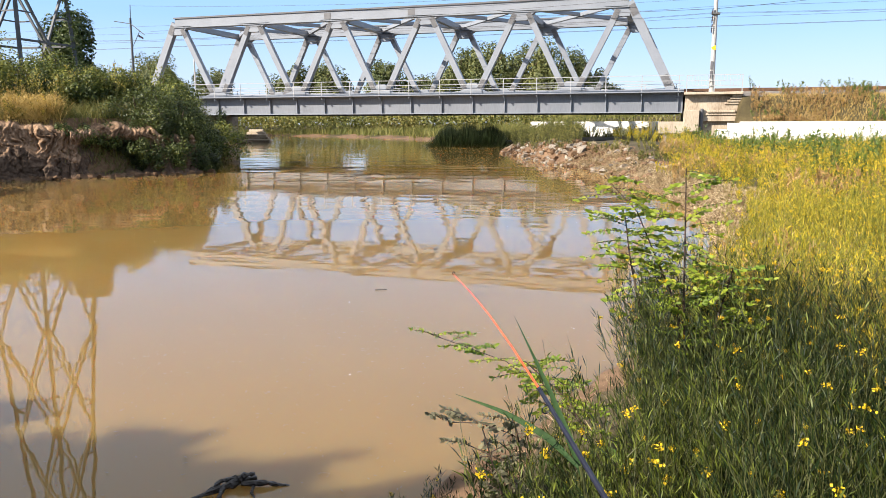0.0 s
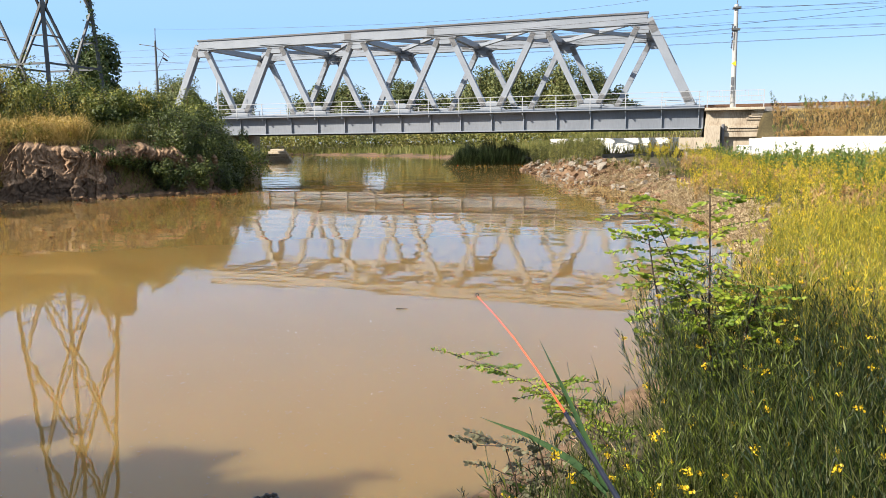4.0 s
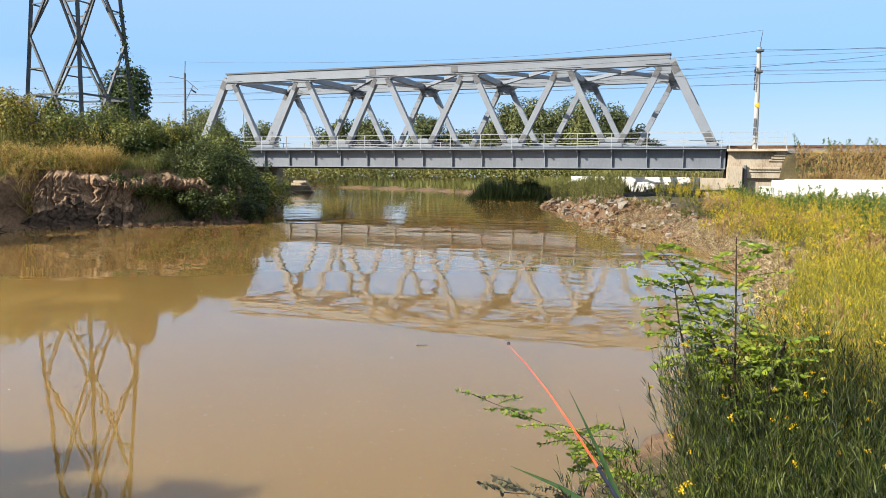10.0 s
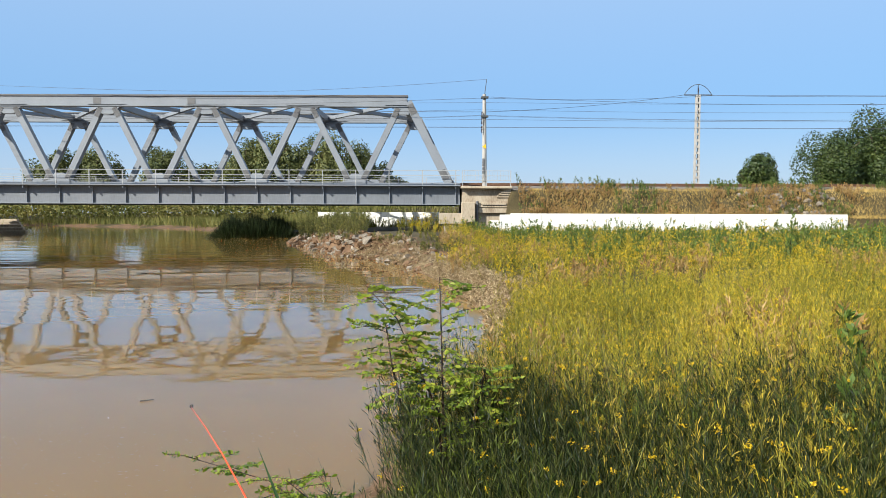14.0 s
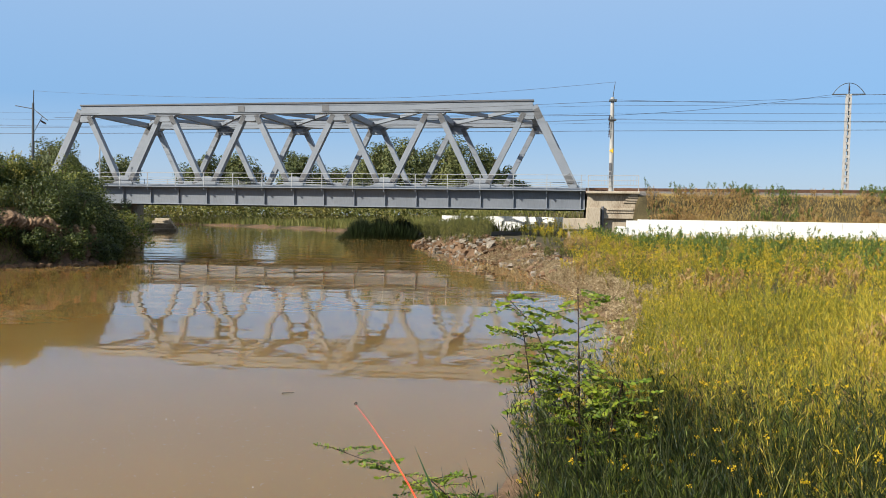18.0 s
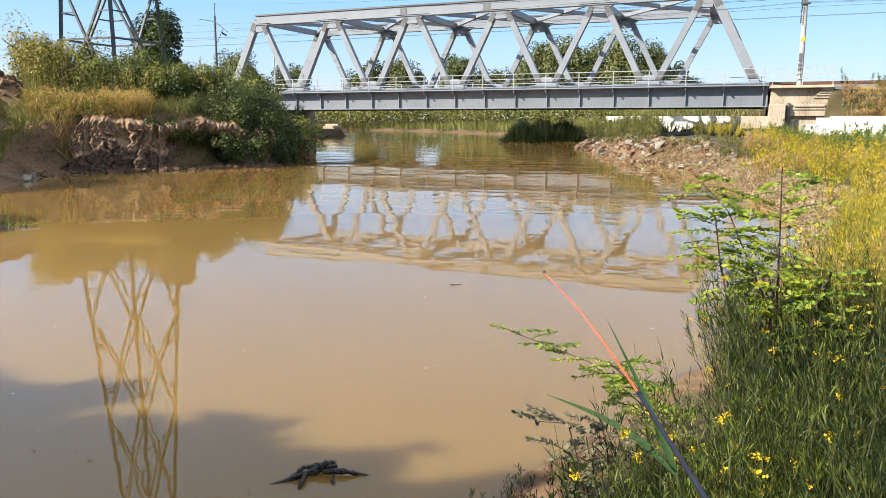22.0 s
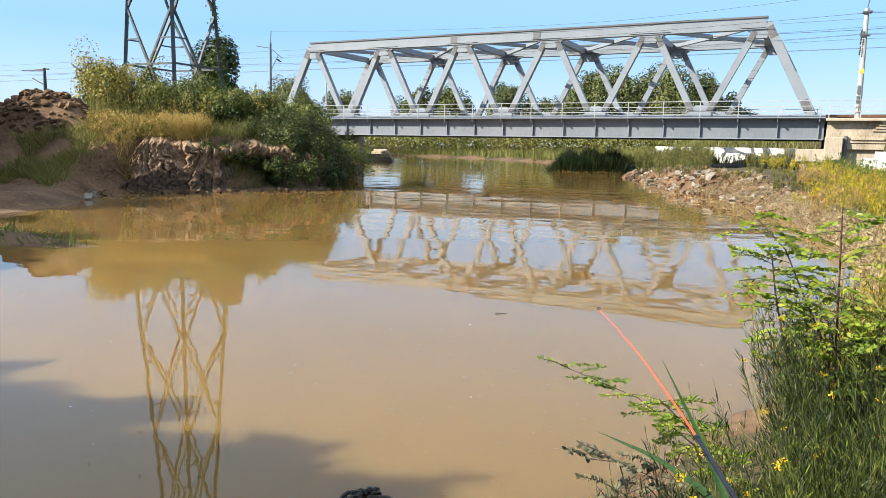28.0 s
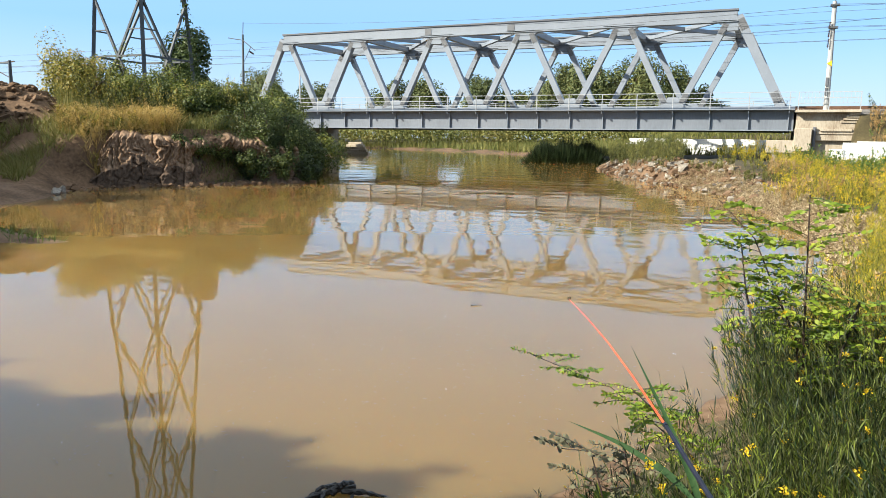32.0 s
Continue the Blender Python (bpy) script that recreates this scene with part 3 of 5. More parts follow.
truss(Y_NEAR, -1)
truss(Y_FAR, -1, 0.47)
for i in range(6):
    x = T0 + PANEL * i
    bpart("cross_strut", beam((x, Y_NEAR, Z_TOP - 0.5), (x, Y_FAR, Z_TOP - 0.5), 0.4, 0.5), STEEL)
    if i < 5:
        mid = (x + PANEL / 2, (Y_NEAR + Y_FAR) / 2, Z_TOP - 0.45)
        for px, py in ((x, Y_NEAR), (x + PANEL, Y_NEAR), (x, Y_FAR), (x + PANEL, Y_FAR)):
            bpart("lateral_brace", beam((px, py, Z_TOP - 0.45), mid, 0.28, 0.3), STEEL)
# plate girders with stiffeners, floor, walkways and railings
X0B, X1B = T0 - PANEL / 2 - 0.5, 1.4
for y, s in ((Y_NEAR, -1), (Y_FAR, 1)):
    bm = bmesh.new()
    add_box(bm, X1B - X0B, 0.04, Z_DECK - Z_BOT, pose((X0B + X1B) / 2, y + s * 0.3, (Z_DECK + Z_BOT) / 2))
    bpart("girder_web", bm, STEEL_WEB)
    for z in (Z_BOT, Z_DECK - 0.05):
        bm = bmesh.new()
        add_box(bm, X1B - X0B, 0.5, 0.06, pose((X0B + X1B) / 2, y + s * 0.3, z))
        bpart("girder_flange", bm, STEEL)
    n = int((X1B - X0B) / 2.667)
    bm0 = bmesh.new()
    add_box(bm0, 0.05, 0.2, Z_DECK - Z_BOT - 0.1, pose(0, 0, 0))
    add_box(bm0, 0.05, 0.62, 0.16, pose(0, s * 0.3, 0.62, s * -14))
    first = bpart("stiffener", bm0, STEEL)
    first.data.transform(bridge_inv.inverted())
    post0 = bmesh.new()
    add_box(post0, 0.06, 0.06, 1.25, pose(0, 0, 0.62))
    posts = part("railing_post", post0, RAIL_PAINT, bridge)
    for k in range(n + 1):
        at = Matrix.Translation(Vector((X1B - 0.35 - k * 2.667, y + s * 0.4, (Z_DECK + Z_BOT) / 2)) - bridge.location)
        ap = Matrix.Translation(Vector((X1B - 0.35 - k * 2.667, y + s * 0.95, Z_DECK)) - bridge.location)
        if k == 0:
            first.matrix_basis, posts.matrix_basis = at, ap
        else:
            for o, m in ((first, at), (posts, ap)):
                c = o.copy()
                scene.collection.objects.link(c)
                c.matrix_basis = m
    for z in (0.45, 0.82, 1.22):
        bpart("railing_bar", beam((X0B, y + s * 0.95, Z_DECK + z), (X1B, y + s * 0.95, Z_DECK + z), 0.045, 0.045), RAIL_PAINT)
    bm = bmesh.new()
    add_box(bm, X1B - X0B, 0.8, 0.07, pose((X0B + X1B) / 2, y + s * 0.62, Z_DECK + 0.02))
    bpart("walkway", bm, STEEL)
bm = bmesh.new()
add_box(bm, X1B - X0B, Y_FAR - Y_NEAR + 0.2, 0.24, pose((X0B + X1B) / 2, (Y_NEAR + Y_FAR) / 2, Z_DECK - 0.1))
bpart("deck", bm, STEEL_DARK)
for k in range(19):
    x = X1B - 0.6 - k * 2.667
    bpart("cross_girder", beam((x, Y_NEAR, Z_BOT + 0.75), (x, Y_FAR, Z_BOT + 0.75), 0.25, 1.1), STEEL)

# ---- railway line ----
track = thing("railway_track", "double railway track on pale ballast", "track", at=(0, 63.2, 3.9))
for yc in (61.0, 65.4):
    for s in (-0.75, 0.75):
        bm = beam((-160, yc + s, Z_DECK + 0.28), (190, yc + s, Z_DECK + 0.28), 0.07, 0.16)
        bmesh.ops.transform(bm, matrix=Matrix.Translation(-track.location), verts=bm.verts)
        part("rail", bm, RUST, track, "rust-brown steel rail")
for x0, x1 in ((5.4, 190), (-160, -51)):
    bm = bmesh.new()
    prof = [(57.9, 3.7), (58.9, 4.28), (67.5, 4.28), (68.8, 3.7)]
    ring = [[bm.verts.new((x, py, pz)) for py, pz in prof] for x in (x0, x1)]
    for i in range(3):
        bm.faces.new((ring[0][i], ring[1][i], ring[1][i + 1], ring[0][i + 1]))
    bm.faces.new(ring[0]), bm.faces.new(list(reversed(ring[1])))
    bmesh.ops.transform(bm, matrix=Matrix.Translation(-track.location), verts=bm.verts)
    part("ballast_bed", bm, BALLAST, track, "grey-brown ballast shoulder")

# ---- abutment and retaining walls ----
def block_wall(name, label, rows, mat=CONCRETE_WHITE, at=(0, 0, 0)):
    ob = thing(name, label, "retaining wall", kind="structure", at=at)
    for (x0, y0, z0, x1, y1, z1) in rows:
        bm = bmesh.new()
        add_box(bm, x1 - x0 - 0.012, y1 - y0, z1 - z0 - 0.012, Matrix.Translation(Vector(((x0 + x1) / 2, (y0 + y1) / 2, (z0 + z1) / 2)) - Vector(at)), 0.02)
        part("concrete_block", bm, mat, ob)
    return ob


abut = thing("bridge_abutment", "weathered concrete abutment under the bridge end", "abutment", at=(3, 60, 0))
def apart_box(name, x0, y0, z0, x1, y1, z1, bevel=0.03):
    bm = bmesh.new()
    add_box(bm, x1 - x0, y1 - y0, z1 - z0, Matrix.Translation(Vector(((x0 + x1) / 2, (y0 + y1) / 2, (z0 + z1) / 2)) - abut.location), bevel)
    return part(name, bm, CONCRETE, abut)


apart_box("bearing_block", -0.3, 57.3, 1.15, 2.55, 68.6, 2.05)
apart_box("footing", 0.1, 57.5, -0.6, 2.5, 68.6, 1.15)
apart_box("pillar", 1.5, 57.0, 1.3, 2.6, 58.6, 2.9)
apart_box("back_wall", 1.55, 57.6, 2.05, 5.3, 68.6, 4.0)
apart_box("wing_wall", 2.6, 57.9, -0.4, 5.4, 58.6, 3.9)
for k in range(4):
    apart_box("moulding", 4.35 + 0.16 * k, 57.5 - 0.09 * k, 3.3 + 0.18 * k, 5.5, 57.95, 3.47 + 0.18 * k, 0.015)
for k in range(3):
    apart_box("corbel", 2.65 + 0.25 * k, 57.62 - 0.1 * k, 2.3 + 0.2 * k, 5.35 - 0.12 * k, 57.95, 2.48 + 0.2 * k, 0.02)
# dark rod added in place of the shaded gap right of the pillar
bm = rod((2.78, 57.4, 0.9), (2.78, 57.4, 3.0), 0.11, 0.11, 10)
bmesh.ops.transform(bm, matrix=Matrix.Translation(-abut.location), verts=bm.verts)
part("gap_shade_rod", bm, STEEL_DARK, abut, "dark rod standing in for the shaded gap beside the pillar")
apart_box("deck_slab", 1.45, 57.0, 4.0, 5.55, 69.0, 4.2)
for k in range(3):
    bm = bmesh.new()
    add_box(bm, 0.06, 0.06, 1.25, Matrix.Translation(Vector((1.6 + k * 1.92, 57.15, 4.82)) - abut.location))
    part("railing_post", bm, RAIL_PAINT, abut, "pale painted steel post")
for z in (0.45, 0.82, 1.22):
    bm = beam((1.6, 57.15, 4.2 + z), (5.45, 57.15, 4.2 + z), 0.045, 0.045)
    bmesh.ops.transform(bm, matrix=Matrix.Translation(-abut.location), verts=bm.verts)
    part("railing_bar", bm, RAIL_PAINT, abut, "pale painted steel bar")

for k in range(17):
    bm = bmesh.new()
    add_box(bm, 0.022, 0.022, 0.8, Matrix.Translation(Vector((1.75 + k * 0.22, 57.15, 4.2 + 0.83)) - abut.location))
    part("baluster", bm, RAIL_PAINT, abut)

rows = []
for k in range(11):
    x = 5.1 + k * 2.267
    rows.append((x, 52.9, 1.05, x + 2.267, 53.7, 2.03))
    rows.append((x - 0.75, 52.6, 0.1, x + 1.517, 53.7, 1.05))
rows += [(29.3, 52.6, 0.1, 30.3, 53.7, 1.05), (4.3, 52.9, 1.05, 5.1, 53.7, 1.94), (3.55, 52.8, 0.1, 4.35, 53.7, 1.5)]
block_wall("retaining_wall_right", "low wall of white precast concrete blocks", rows, at=(18, 53, 0))
WA, WB = Vector((-14.6, 77, 0)), Vector((-0.75, 72.4, 0))
wl = thing("retaining_wall_left", "stepped wall of white precast concrete blocks behind the bridge", "retaining wall", kind="structure", at=tuple(WA))
wd = (WB - WA).normalized()
WM = Matrix.Rotation(math.atan2(wd.y, wd.x), 4, "Z")
WN = (WB - WA).length
for r in range(4):
    z0, z1 = (-0.2, 0.52, 1.06, 1.6)[r], (0.52, 1.06, 1.6, 2.13)[r]
    n = 12
    for k in range(n):
        u0, u1 = WN * k / n, WN * (k + 1) / n
        if u0 < (0, 0.0, 0.6, 1.3)[r] - 0.01:
            u0 = (0, 0.3, 0.9, 1.35)[r]
        front = 0.0 if k < 7 else -0.5 * (3 - r)
        bm = bmesh.new()
        add_box(bm, u1 - u0 - 0.015, 1.4 - front, z1 - z0 - 0.015, WM @ Matrix.Translation(((u0 + u1) / 2, (1.4 + front) / 2, (z0 + z1) / 2)), 0.02)
        part("concrete_block", bm, CONCRETE_WHITE, wl)

# left abutment, dark under the girder end
labut = thing("far_abutment", "shaded concrete abutment with stepped blocks", "abutment", at=(-50, 62, 0))
for k, (x0, y0, z0, x1, y1, z1) in enumerate([(-54, 57.6, -0.5, -47.6, 68.8, 2.7), (-54, 57.9, 2.7, -48.7, 68.6, 4.1),
                                               (-47.6, 67.5, -0.5, -44.6, 69.6, 2.9),
                                               *[(-45.2, 70.6 + 0.5 * k, -0.5, -41.4 - 0.5 * k, 71.0 + 0.5 * k, 0.22 + 0.27 * k) for k in range(5)]]):
    bm = bmesh.new()
    add_box(bm, x1 - x0, y1 - y0, z1 - z0, Matrix.Translation(Vector(((x0 + x1) / 2, (y0 + y1) / 2, (z0 + z1) / 2)) - labut.location), 0.03)
    part("concrete_block", bm, CONCRETE, labut)


# ---- poles, wires and the pylon ----
def put(ob, bm):
    bmesh.ops.transform(bm, matrix=Matrix.Translation(-ob.location), verts=bm.verts)
    return bm


def insulator(ob, p0, p1, n=5, r=0.09):
    bm = bmesh.new()
    p0, p1 = Vector(p0), Vector(p1)
    add_rod(bm, p0, p1, r * 0.3)
    for k in range(n):
        c = p0.lerp(p1, (k + 0.5) / n)
        d = (p1 - p0).normalized() * 0.02
        add_rod(bm, c - d, c + d, r, r * 0.55, 10)
    part("insulator", put(ob, bm), INSULATOR, ob, "dark glazed insulator")


pole = thing("catenary_pole", "pale concrete catenary pole at the bridge end", "pole", at=(3.38, 57.4, 4.2))
bm = bmesh.new()
add_rod(bm, (3.36, 57.4, 4.0), (3.30, 57.4, 11.5), 0.19, 0.14, 12)
part("mast", put(pole, bm), CONCRETE_POLE, pole)
bm = bmesh.new()
add_rod(bm, (3.3, 57.4, 11.3), (3.48, 57.4, 12.7), 0.035, 0.02)
part("earth_wire_horn", put(pole, bm), WIRE, pole)
for z in (11.25, 9.75):
    part("bracket_band", put(pole, beam((3.05, 57.35, z), (3.62, 57.35, z), 0.5, 0.12)), PYLON_STEEL, pole, "dark steel bracket")
for z0, z1 in ((10.1, 9.7), (9.6, 9.1), (9.0, 8.4)):
    insulator(pole, (3.12, 57.15, z0), (3.08, 57.15, z1), 5, 0.08)
for z0, z1 in ((6.4, 5.8), (5.7, 5.2)):
    part("hazard_band", put(pole, beam((3.25, 57.19, z0), (3.25, 57.19, z1), 0.16, 0.04, (0, 1, 0))), STEEL_DARK, pole, "black painted band")
bm = bmesh.new()
bmesh.ops.create_cone(bm, segments=3, cap_ends=True, radius1=0.22, radius2=0.22, depth=0.02, matrix=pose(3.34, 57.17, 7.35, 90, 0, 0) @ pose(0, 0, 0, 0, 0, 90))
part("warning_sign", put(pole, bm), SIGN_YELLOW, pole, "small yellow triangular warning sign")

mast = thing("concrete_mast", "pale lattice-cast concrete mast behind the track", "pole", at=(24.76, 70, 3.9))
bm = bmesh.new()
m0, n0 = span((24.76, 70, 3.8), (24.76, 70, 13.6), (0, 1, 0))
for sx in (-1, 1):
    add_beam(bm, (24.76 + sx * 0.20, 70, 3.8), (24.76 + sx * 0.13, 70, 13.6), 0.12, 0.4, (0, 1, 0))
for k in range(16):
    z = 4.4 + k * 0.6
    add_box(bm, 0.34, 0.3, 0.22, pose(24.76, 70, z))
part("shaft", put(mast, bm), CONCRETE_POLE, mast)
bm = bmesh.new()
add_beam(bm, (23.4, 70, 13.6), (26.15, 70, 13.6), 0.08, 0.1)
add_rod(bm, (24.76, 70, 13.5), (24.76, 70, 14.6), 0.04)
for s in (-1, 1):
    pts = [(24.76 + s * u * 1.35, 70, 14.62 - 1.0 * u ** 2.2) for u in (0, 0.25, 0.5, 0.75, 1.0)]
    for a, b2 in zip(pts, pts[1:]):
        add_rod(bm, a, b2, 0.03, 0.03, 6)
part("crossarm", put(mast, bm), PYLON_STEEL, mast, "thin bowed steel crossarm")
insulator(mast, (24.76, 69.9, 14.3), (24.76, 69.9, 13.7), 5, 0.09)

lp = thing("left_catenary_pole", "dark steel catenary pole with a bracket arm", "pole", at=(-62.3, 75, 3.2))
bm = bmesh.new()
add_rod(bm, (-62.5, 75, 3.0), (-62.3, 75, 14.6), 0.17, 0.12, 10)
add_rod(bm, (-62.3, 75, 14.4), (-62.2, 75, 16.1), 0.05)
part("mast", put(lp, bm), PYLON_STEEL, lp)
bm = bmesh.new()
add_rod(bm, (-64.7, 75, 14.3), (-62.3, 75, 13.9), 0.05)
add_rod(bm, (-62.3, 75, 13.9), (-59.6, 74, 12.4), 0.05)
add_rod(bm, (-62.4, 75, 10.9), (-60.6, 74.4, 12.9), 0.04)
part("bracket", put(lp, bm), PYLON_STEEL, lp)
insulator(lp, (-60.8, 74.4, 12.4), (-59.9, 74.1, 12.0), 4, 0.12)
lp2 = thing("line_pole", "slim dark power-line pole behind the spoil heap", "pole", at=(-57.4, 40, 2.4))
bm = bmesh.new()
add_rod(bm, (-57.5, 40, 2.2), (-57.3, 40, 7.7), 0.13, 0.10, 10)
part("mast", put(lp2, bm), PYLON_STEEL, lp2)
bm = bmesh.new()
add_rod(bm, (-60.2, 40, 7.6), (-57.3, 40, 7.5), 0.06)
part("crossarm", put(lp2, bm), PYLON_STEEL, lp2)
lp3 = thing("signal_post", "thin pale post on the far side of the bridge", "post", at=(-47.25, 66, 4.2))
part("shaft", put(lp3, rod((-47.25, 66, 4.2), (-47.2, 66, 8.6), 0.09, 0.07)), CONCRETE_POLE, lp3)


def wire(name, label, pts, sag=0.3, r=0.011):
    cu = bpy.data.curves.new(name, "CURVE")
    cu.dimensions, cu.bevel_depth, cu.bevel_resolution = "3D", r, 1
    sp = cu.splines.new("POLY")
    out = []
    for a, b in zip(pts, pts[1:]):
        a, b = Vector(a), Vector(b)
        for k in range(12):
            u = k / 12
            p = a.lerp(b, u)
            p.z -= sag * 4 * u * (1 - u)
            out.append(p)
    out.append(Vector(pts[-1]))
    sp.points.add(len(out) - 1)
    for q, p in zip(sp.points, out):
        q.co = (*p, 1)
    cu.materials.append(WIRE)
    return tagged(new(name, cu), label, "wire", "overhead wires")


for y, z, sag in ((61.0, 9.35, 0.02), (61.0, 10.35, 0.35), (65.4, 9.85, 0.02), (65.4, 10.9, 0.35), (65.4, 12.1, 0.1), (61.0, 10.0, 0.12), (65.4, 11.45, 0.2)):
    wire("overhead_wire", "thin dark contact wire over the track", [(-160, y, z), (-112, y, z), (-62, y, z), (-28, y, z), (3.4, y, z), (50, y, z), (98, y, z), (150, y, z)], sag)
wire("earth_wire", "thin dark wire along the bridge top", [(-62.2, 75, 16.0), (-30, 57.4, 11.9), (-13, 57.4, 11.7), (3.48, 57.4, 12.7)], 0.1)
wire("feeder_wire", "dark feeder wire slung between the poles", [(-40, 58.5, 11.2), (3.3, 57.3, 10.1), (23.4, 70, 13.6), (60, 70, 13.9), (120, 70, 13.7)], 0.25, 0.016)
wire("feeder_wire", "dark feeder wire slung between the poles", [(3.3, 57.3, 11.3), (40, 60, 11.3), (90, 61, 11.4), (150, 61, 11.4)], 0.3, 0.013)
wire("feeder_wire", "dark feeder wire slung between the poles", [(-46, 58, 10.4), (3.3, 57.3, 11.2), (26.2, 70, 13.55), (120, 74, 15.5)], 0.25, 0.013)

# pylon: four legs, diamond bracing on every face, only the foot and body come into view
pylon = thing("power_pylon", "dark galvanised lattice power pylon behind the bushes", "pylon", at=(-29.2, 27.2, 2.2))
PV, PS = Vector((-0.73, 0.68, 0)), Vector((0.68, 0.73, 0))
PC = Vector((-29.05, 27.36, 0))


def leg_at(k, z):
    r = 2.25 - 0.075 * (z - 6)
    return PC + (PS, PV, -PS, -PV)[k] * r + Vector((0, 0, z))


for k in range(4):
    part("leg", put(pylon, beam(leg_at(k, 2.0), leg_at(k, 27.5), 0.17, 0.17)), PYLON_STEEL, pylon)
HALF = 2.75
for k in range(4):
    for i in range(4):
        zj = 8.35 + (i - 1) * 2 * HALF
        for s in (-1, 1):
            zm = zj + s * HALF
            if zm < 2.2:
                continue
            mid = (leg_at(k, zm) + leg_at((k + 1) % 4, zm)) / 2
            for kk in (k, (k + 1) % 4):
                part("brace", put(pylon, beam(leg_at(kk, zj), mid, 0.10, 0.10)), PYLON_STEEL, pylon)
                q = leg_at(kk, zj).lerp(mid, 0.55)
                part("secondary_brace", put(pylon, beam(leg_at(kk, zj + s * HALF * 0.55), q, 0.06, 0.06)), PYLON_STEEL, pylon)
        zr = zj + HALF
        if i < 2:
            part("horizontal", put(pylon, beam(leg_at(k, zr - 2 * HALF), leg_at((k + 1) % 4, zr - 2 * HALF), 0.09, 0.09)), PYLON_STEEL, pylon)

old_pole = thing("wooden_pole", "far wooden line pole with a slanting strut", "pole", at=(-65.4, 45.7, 2.0))
part("shaft", put(old_pole, rod((-65.4, 45.7, 1.5), (-65.4, 45.7, 8.55), 0.17, 0.12, 10)), BARK, old_pole)
part("crossarm", put(old_pole, beam((-66.9, 45.4, 8.3), (-64.9, 45.8, 8.45), 0.12, 0.12)), BARK, old_pole)
part("strut", put(old_pole, rod((-66.8, 45.4, 7.6), (-65.4, 45.7, 6.9), 0.05, 0.05, 6)), BARK, old_pole)

# a vine on one leg of the pylon
rng = np.random.RandomState(77)
vine = thing("climbing_vine", "dark green vine climbing a leg of the pylon", "plant", at=(-26.6, 28.6, 2.2))
u = rng.uniform(0, 1, 1500) ** 1.4
VB, VT = leg_at(0, 3.0), leg_at(0, 11.0)
c = np.array(VB) + (np.array(VT) - np.array(VB)) * u[:, None] + rng.normal(size=(1500, 3)) * (0.28 * (1.05 - u))[:, None]
sz = rng.uniform(0.07, 0.16, 1500)
tagged(mesh_of("vine_leaves", leaves(c - np.array(vine.location), rng.normal(size=(1500, 3)), sz, sz * 0.7, rng), 4, TREE_LEAF, vine), kind="stuff")


# ---- plants ----
def crown(name, rng, centre, radii, n, size, mat, parent, lumps=14, hollow=0.35, label=""):
    """A crown of many leaves, gathered on uneven lumps with gaps between them."""
    c, r = np.array(centre, float), np.array(radii, float)
    lc = unit(rng.normal(size=(lumps, 3))) * rng.uniform(0.25, 0.85, (lumps, 1))
    lr = rng.uniform(0.28, 0.5, lumps)
    which = rng.randint(0, lumps, n)
    shell = unit(rng.normal(size=(n, 3))) * (rng.uniform(hollow, 1, (n, 1)) ** 0.5)
    p = lc[which] + shell * lr[which][:, None]
    pos = c + p * r
    face = unit(shell + 0.35 * p + [0, 0, 0.25] + rng.normal(size=(n, 3)) * 0.55)
    along = unit(np.cross(face, rng.normal(size=(n, 3))))
    side = np.cross(face, along)
    s = (size * rng.uniform(0.6, 1.4, n))[:, None]
    quad = np.stack([pos - along * s * 0.5, pos + side * s * 0.28, pos + along * s * 0.5 - face * s * 0.12, pos - side * s * 0.28], 1)
    return mesh_of(name, quad.reshape(-1, 3), 4, mat, parent, label)


def tree(name, label, x, y, h, w, n, size, mat, seed, category="tree", group="", base=None, low=0.3):
    rng = np.random.RandomState(seed)
    z = float(height(x, y)) if base is None else base
    ob = thing(name, label, category, group, at=(x, y, z))
    bm = bmesh.new()
    top = (rng.uniform(-0.2, 0.2), rng.uniform(-0.2, 0.2), h * 0.75)
    add_rod(bm, (0, 0, -0.2), top, 0.03 * h, 0.008 * h)
    for k in range(6):
        a = k * 1.05 + rng.uniform(-0.3, 0.3)
        z0 = h * (0.25 + 0.07 * k)
        add_rod(bm, (top[0] * 0.4, top[1] * 0.4, z0), (math.cos(a) * w * 0.36, math.sin(a) * w * 0.36, z0 + h * 0.22), 0.012 * h, 0.004 * h, 6)
    part("trunk", bm, BARK, ob)
    crown("crown", rng, (0, 0, h * (low + (1 - low) / 2)), (w / 2, w / 2, h * (1 - low) / 2), n, size, mat, ob, lumps=30)
    return ob


def grass(name, label, rng, pts, h, mat, width=0.02, lean=0.25, parts=2, kind="stuff", category="grass"):
    """A stand of upright blades on the given spots; one object of stuff."""
    pts = np.asarray(pts, float)
    z = height(pts[:, 0], pts[:, 1])
    base = np.column_stack([pts, z - 0.02])
    hh = np.reshape(h, -1) * rng.uniform(0.55, 1.15, len(pts))
    tip = base + np.column_stack([rng.normal(size=(len(pts), 2)) * lean * hh[:, None], hh])
    ob = mesh_of(name, blades(base, tip, width * rng.uniform(0.6, 1.4, len(pts)), rng), 3, mat)
    return tagged(ob, label, category, kind=kind)


def spots(rng, n, x0, x1, y0, y1, keep):
    """n random places in a rectangle where keep(x, y, shore distance) holds."""
    out = []
    while sum(map(len, out)) < n:
        p = np.column_stack([rng.uniform(x0, x1, 2 * n), rng.uniform(y0, y1, 2 * n)])
        ok = keep(p[:, 0], p[:, 1], shore_distance(p[:, 0], p[:, 1]))
        out.append(p[ok])
        if not ok.any():
            break
    return np.concatenate(out)[:n]


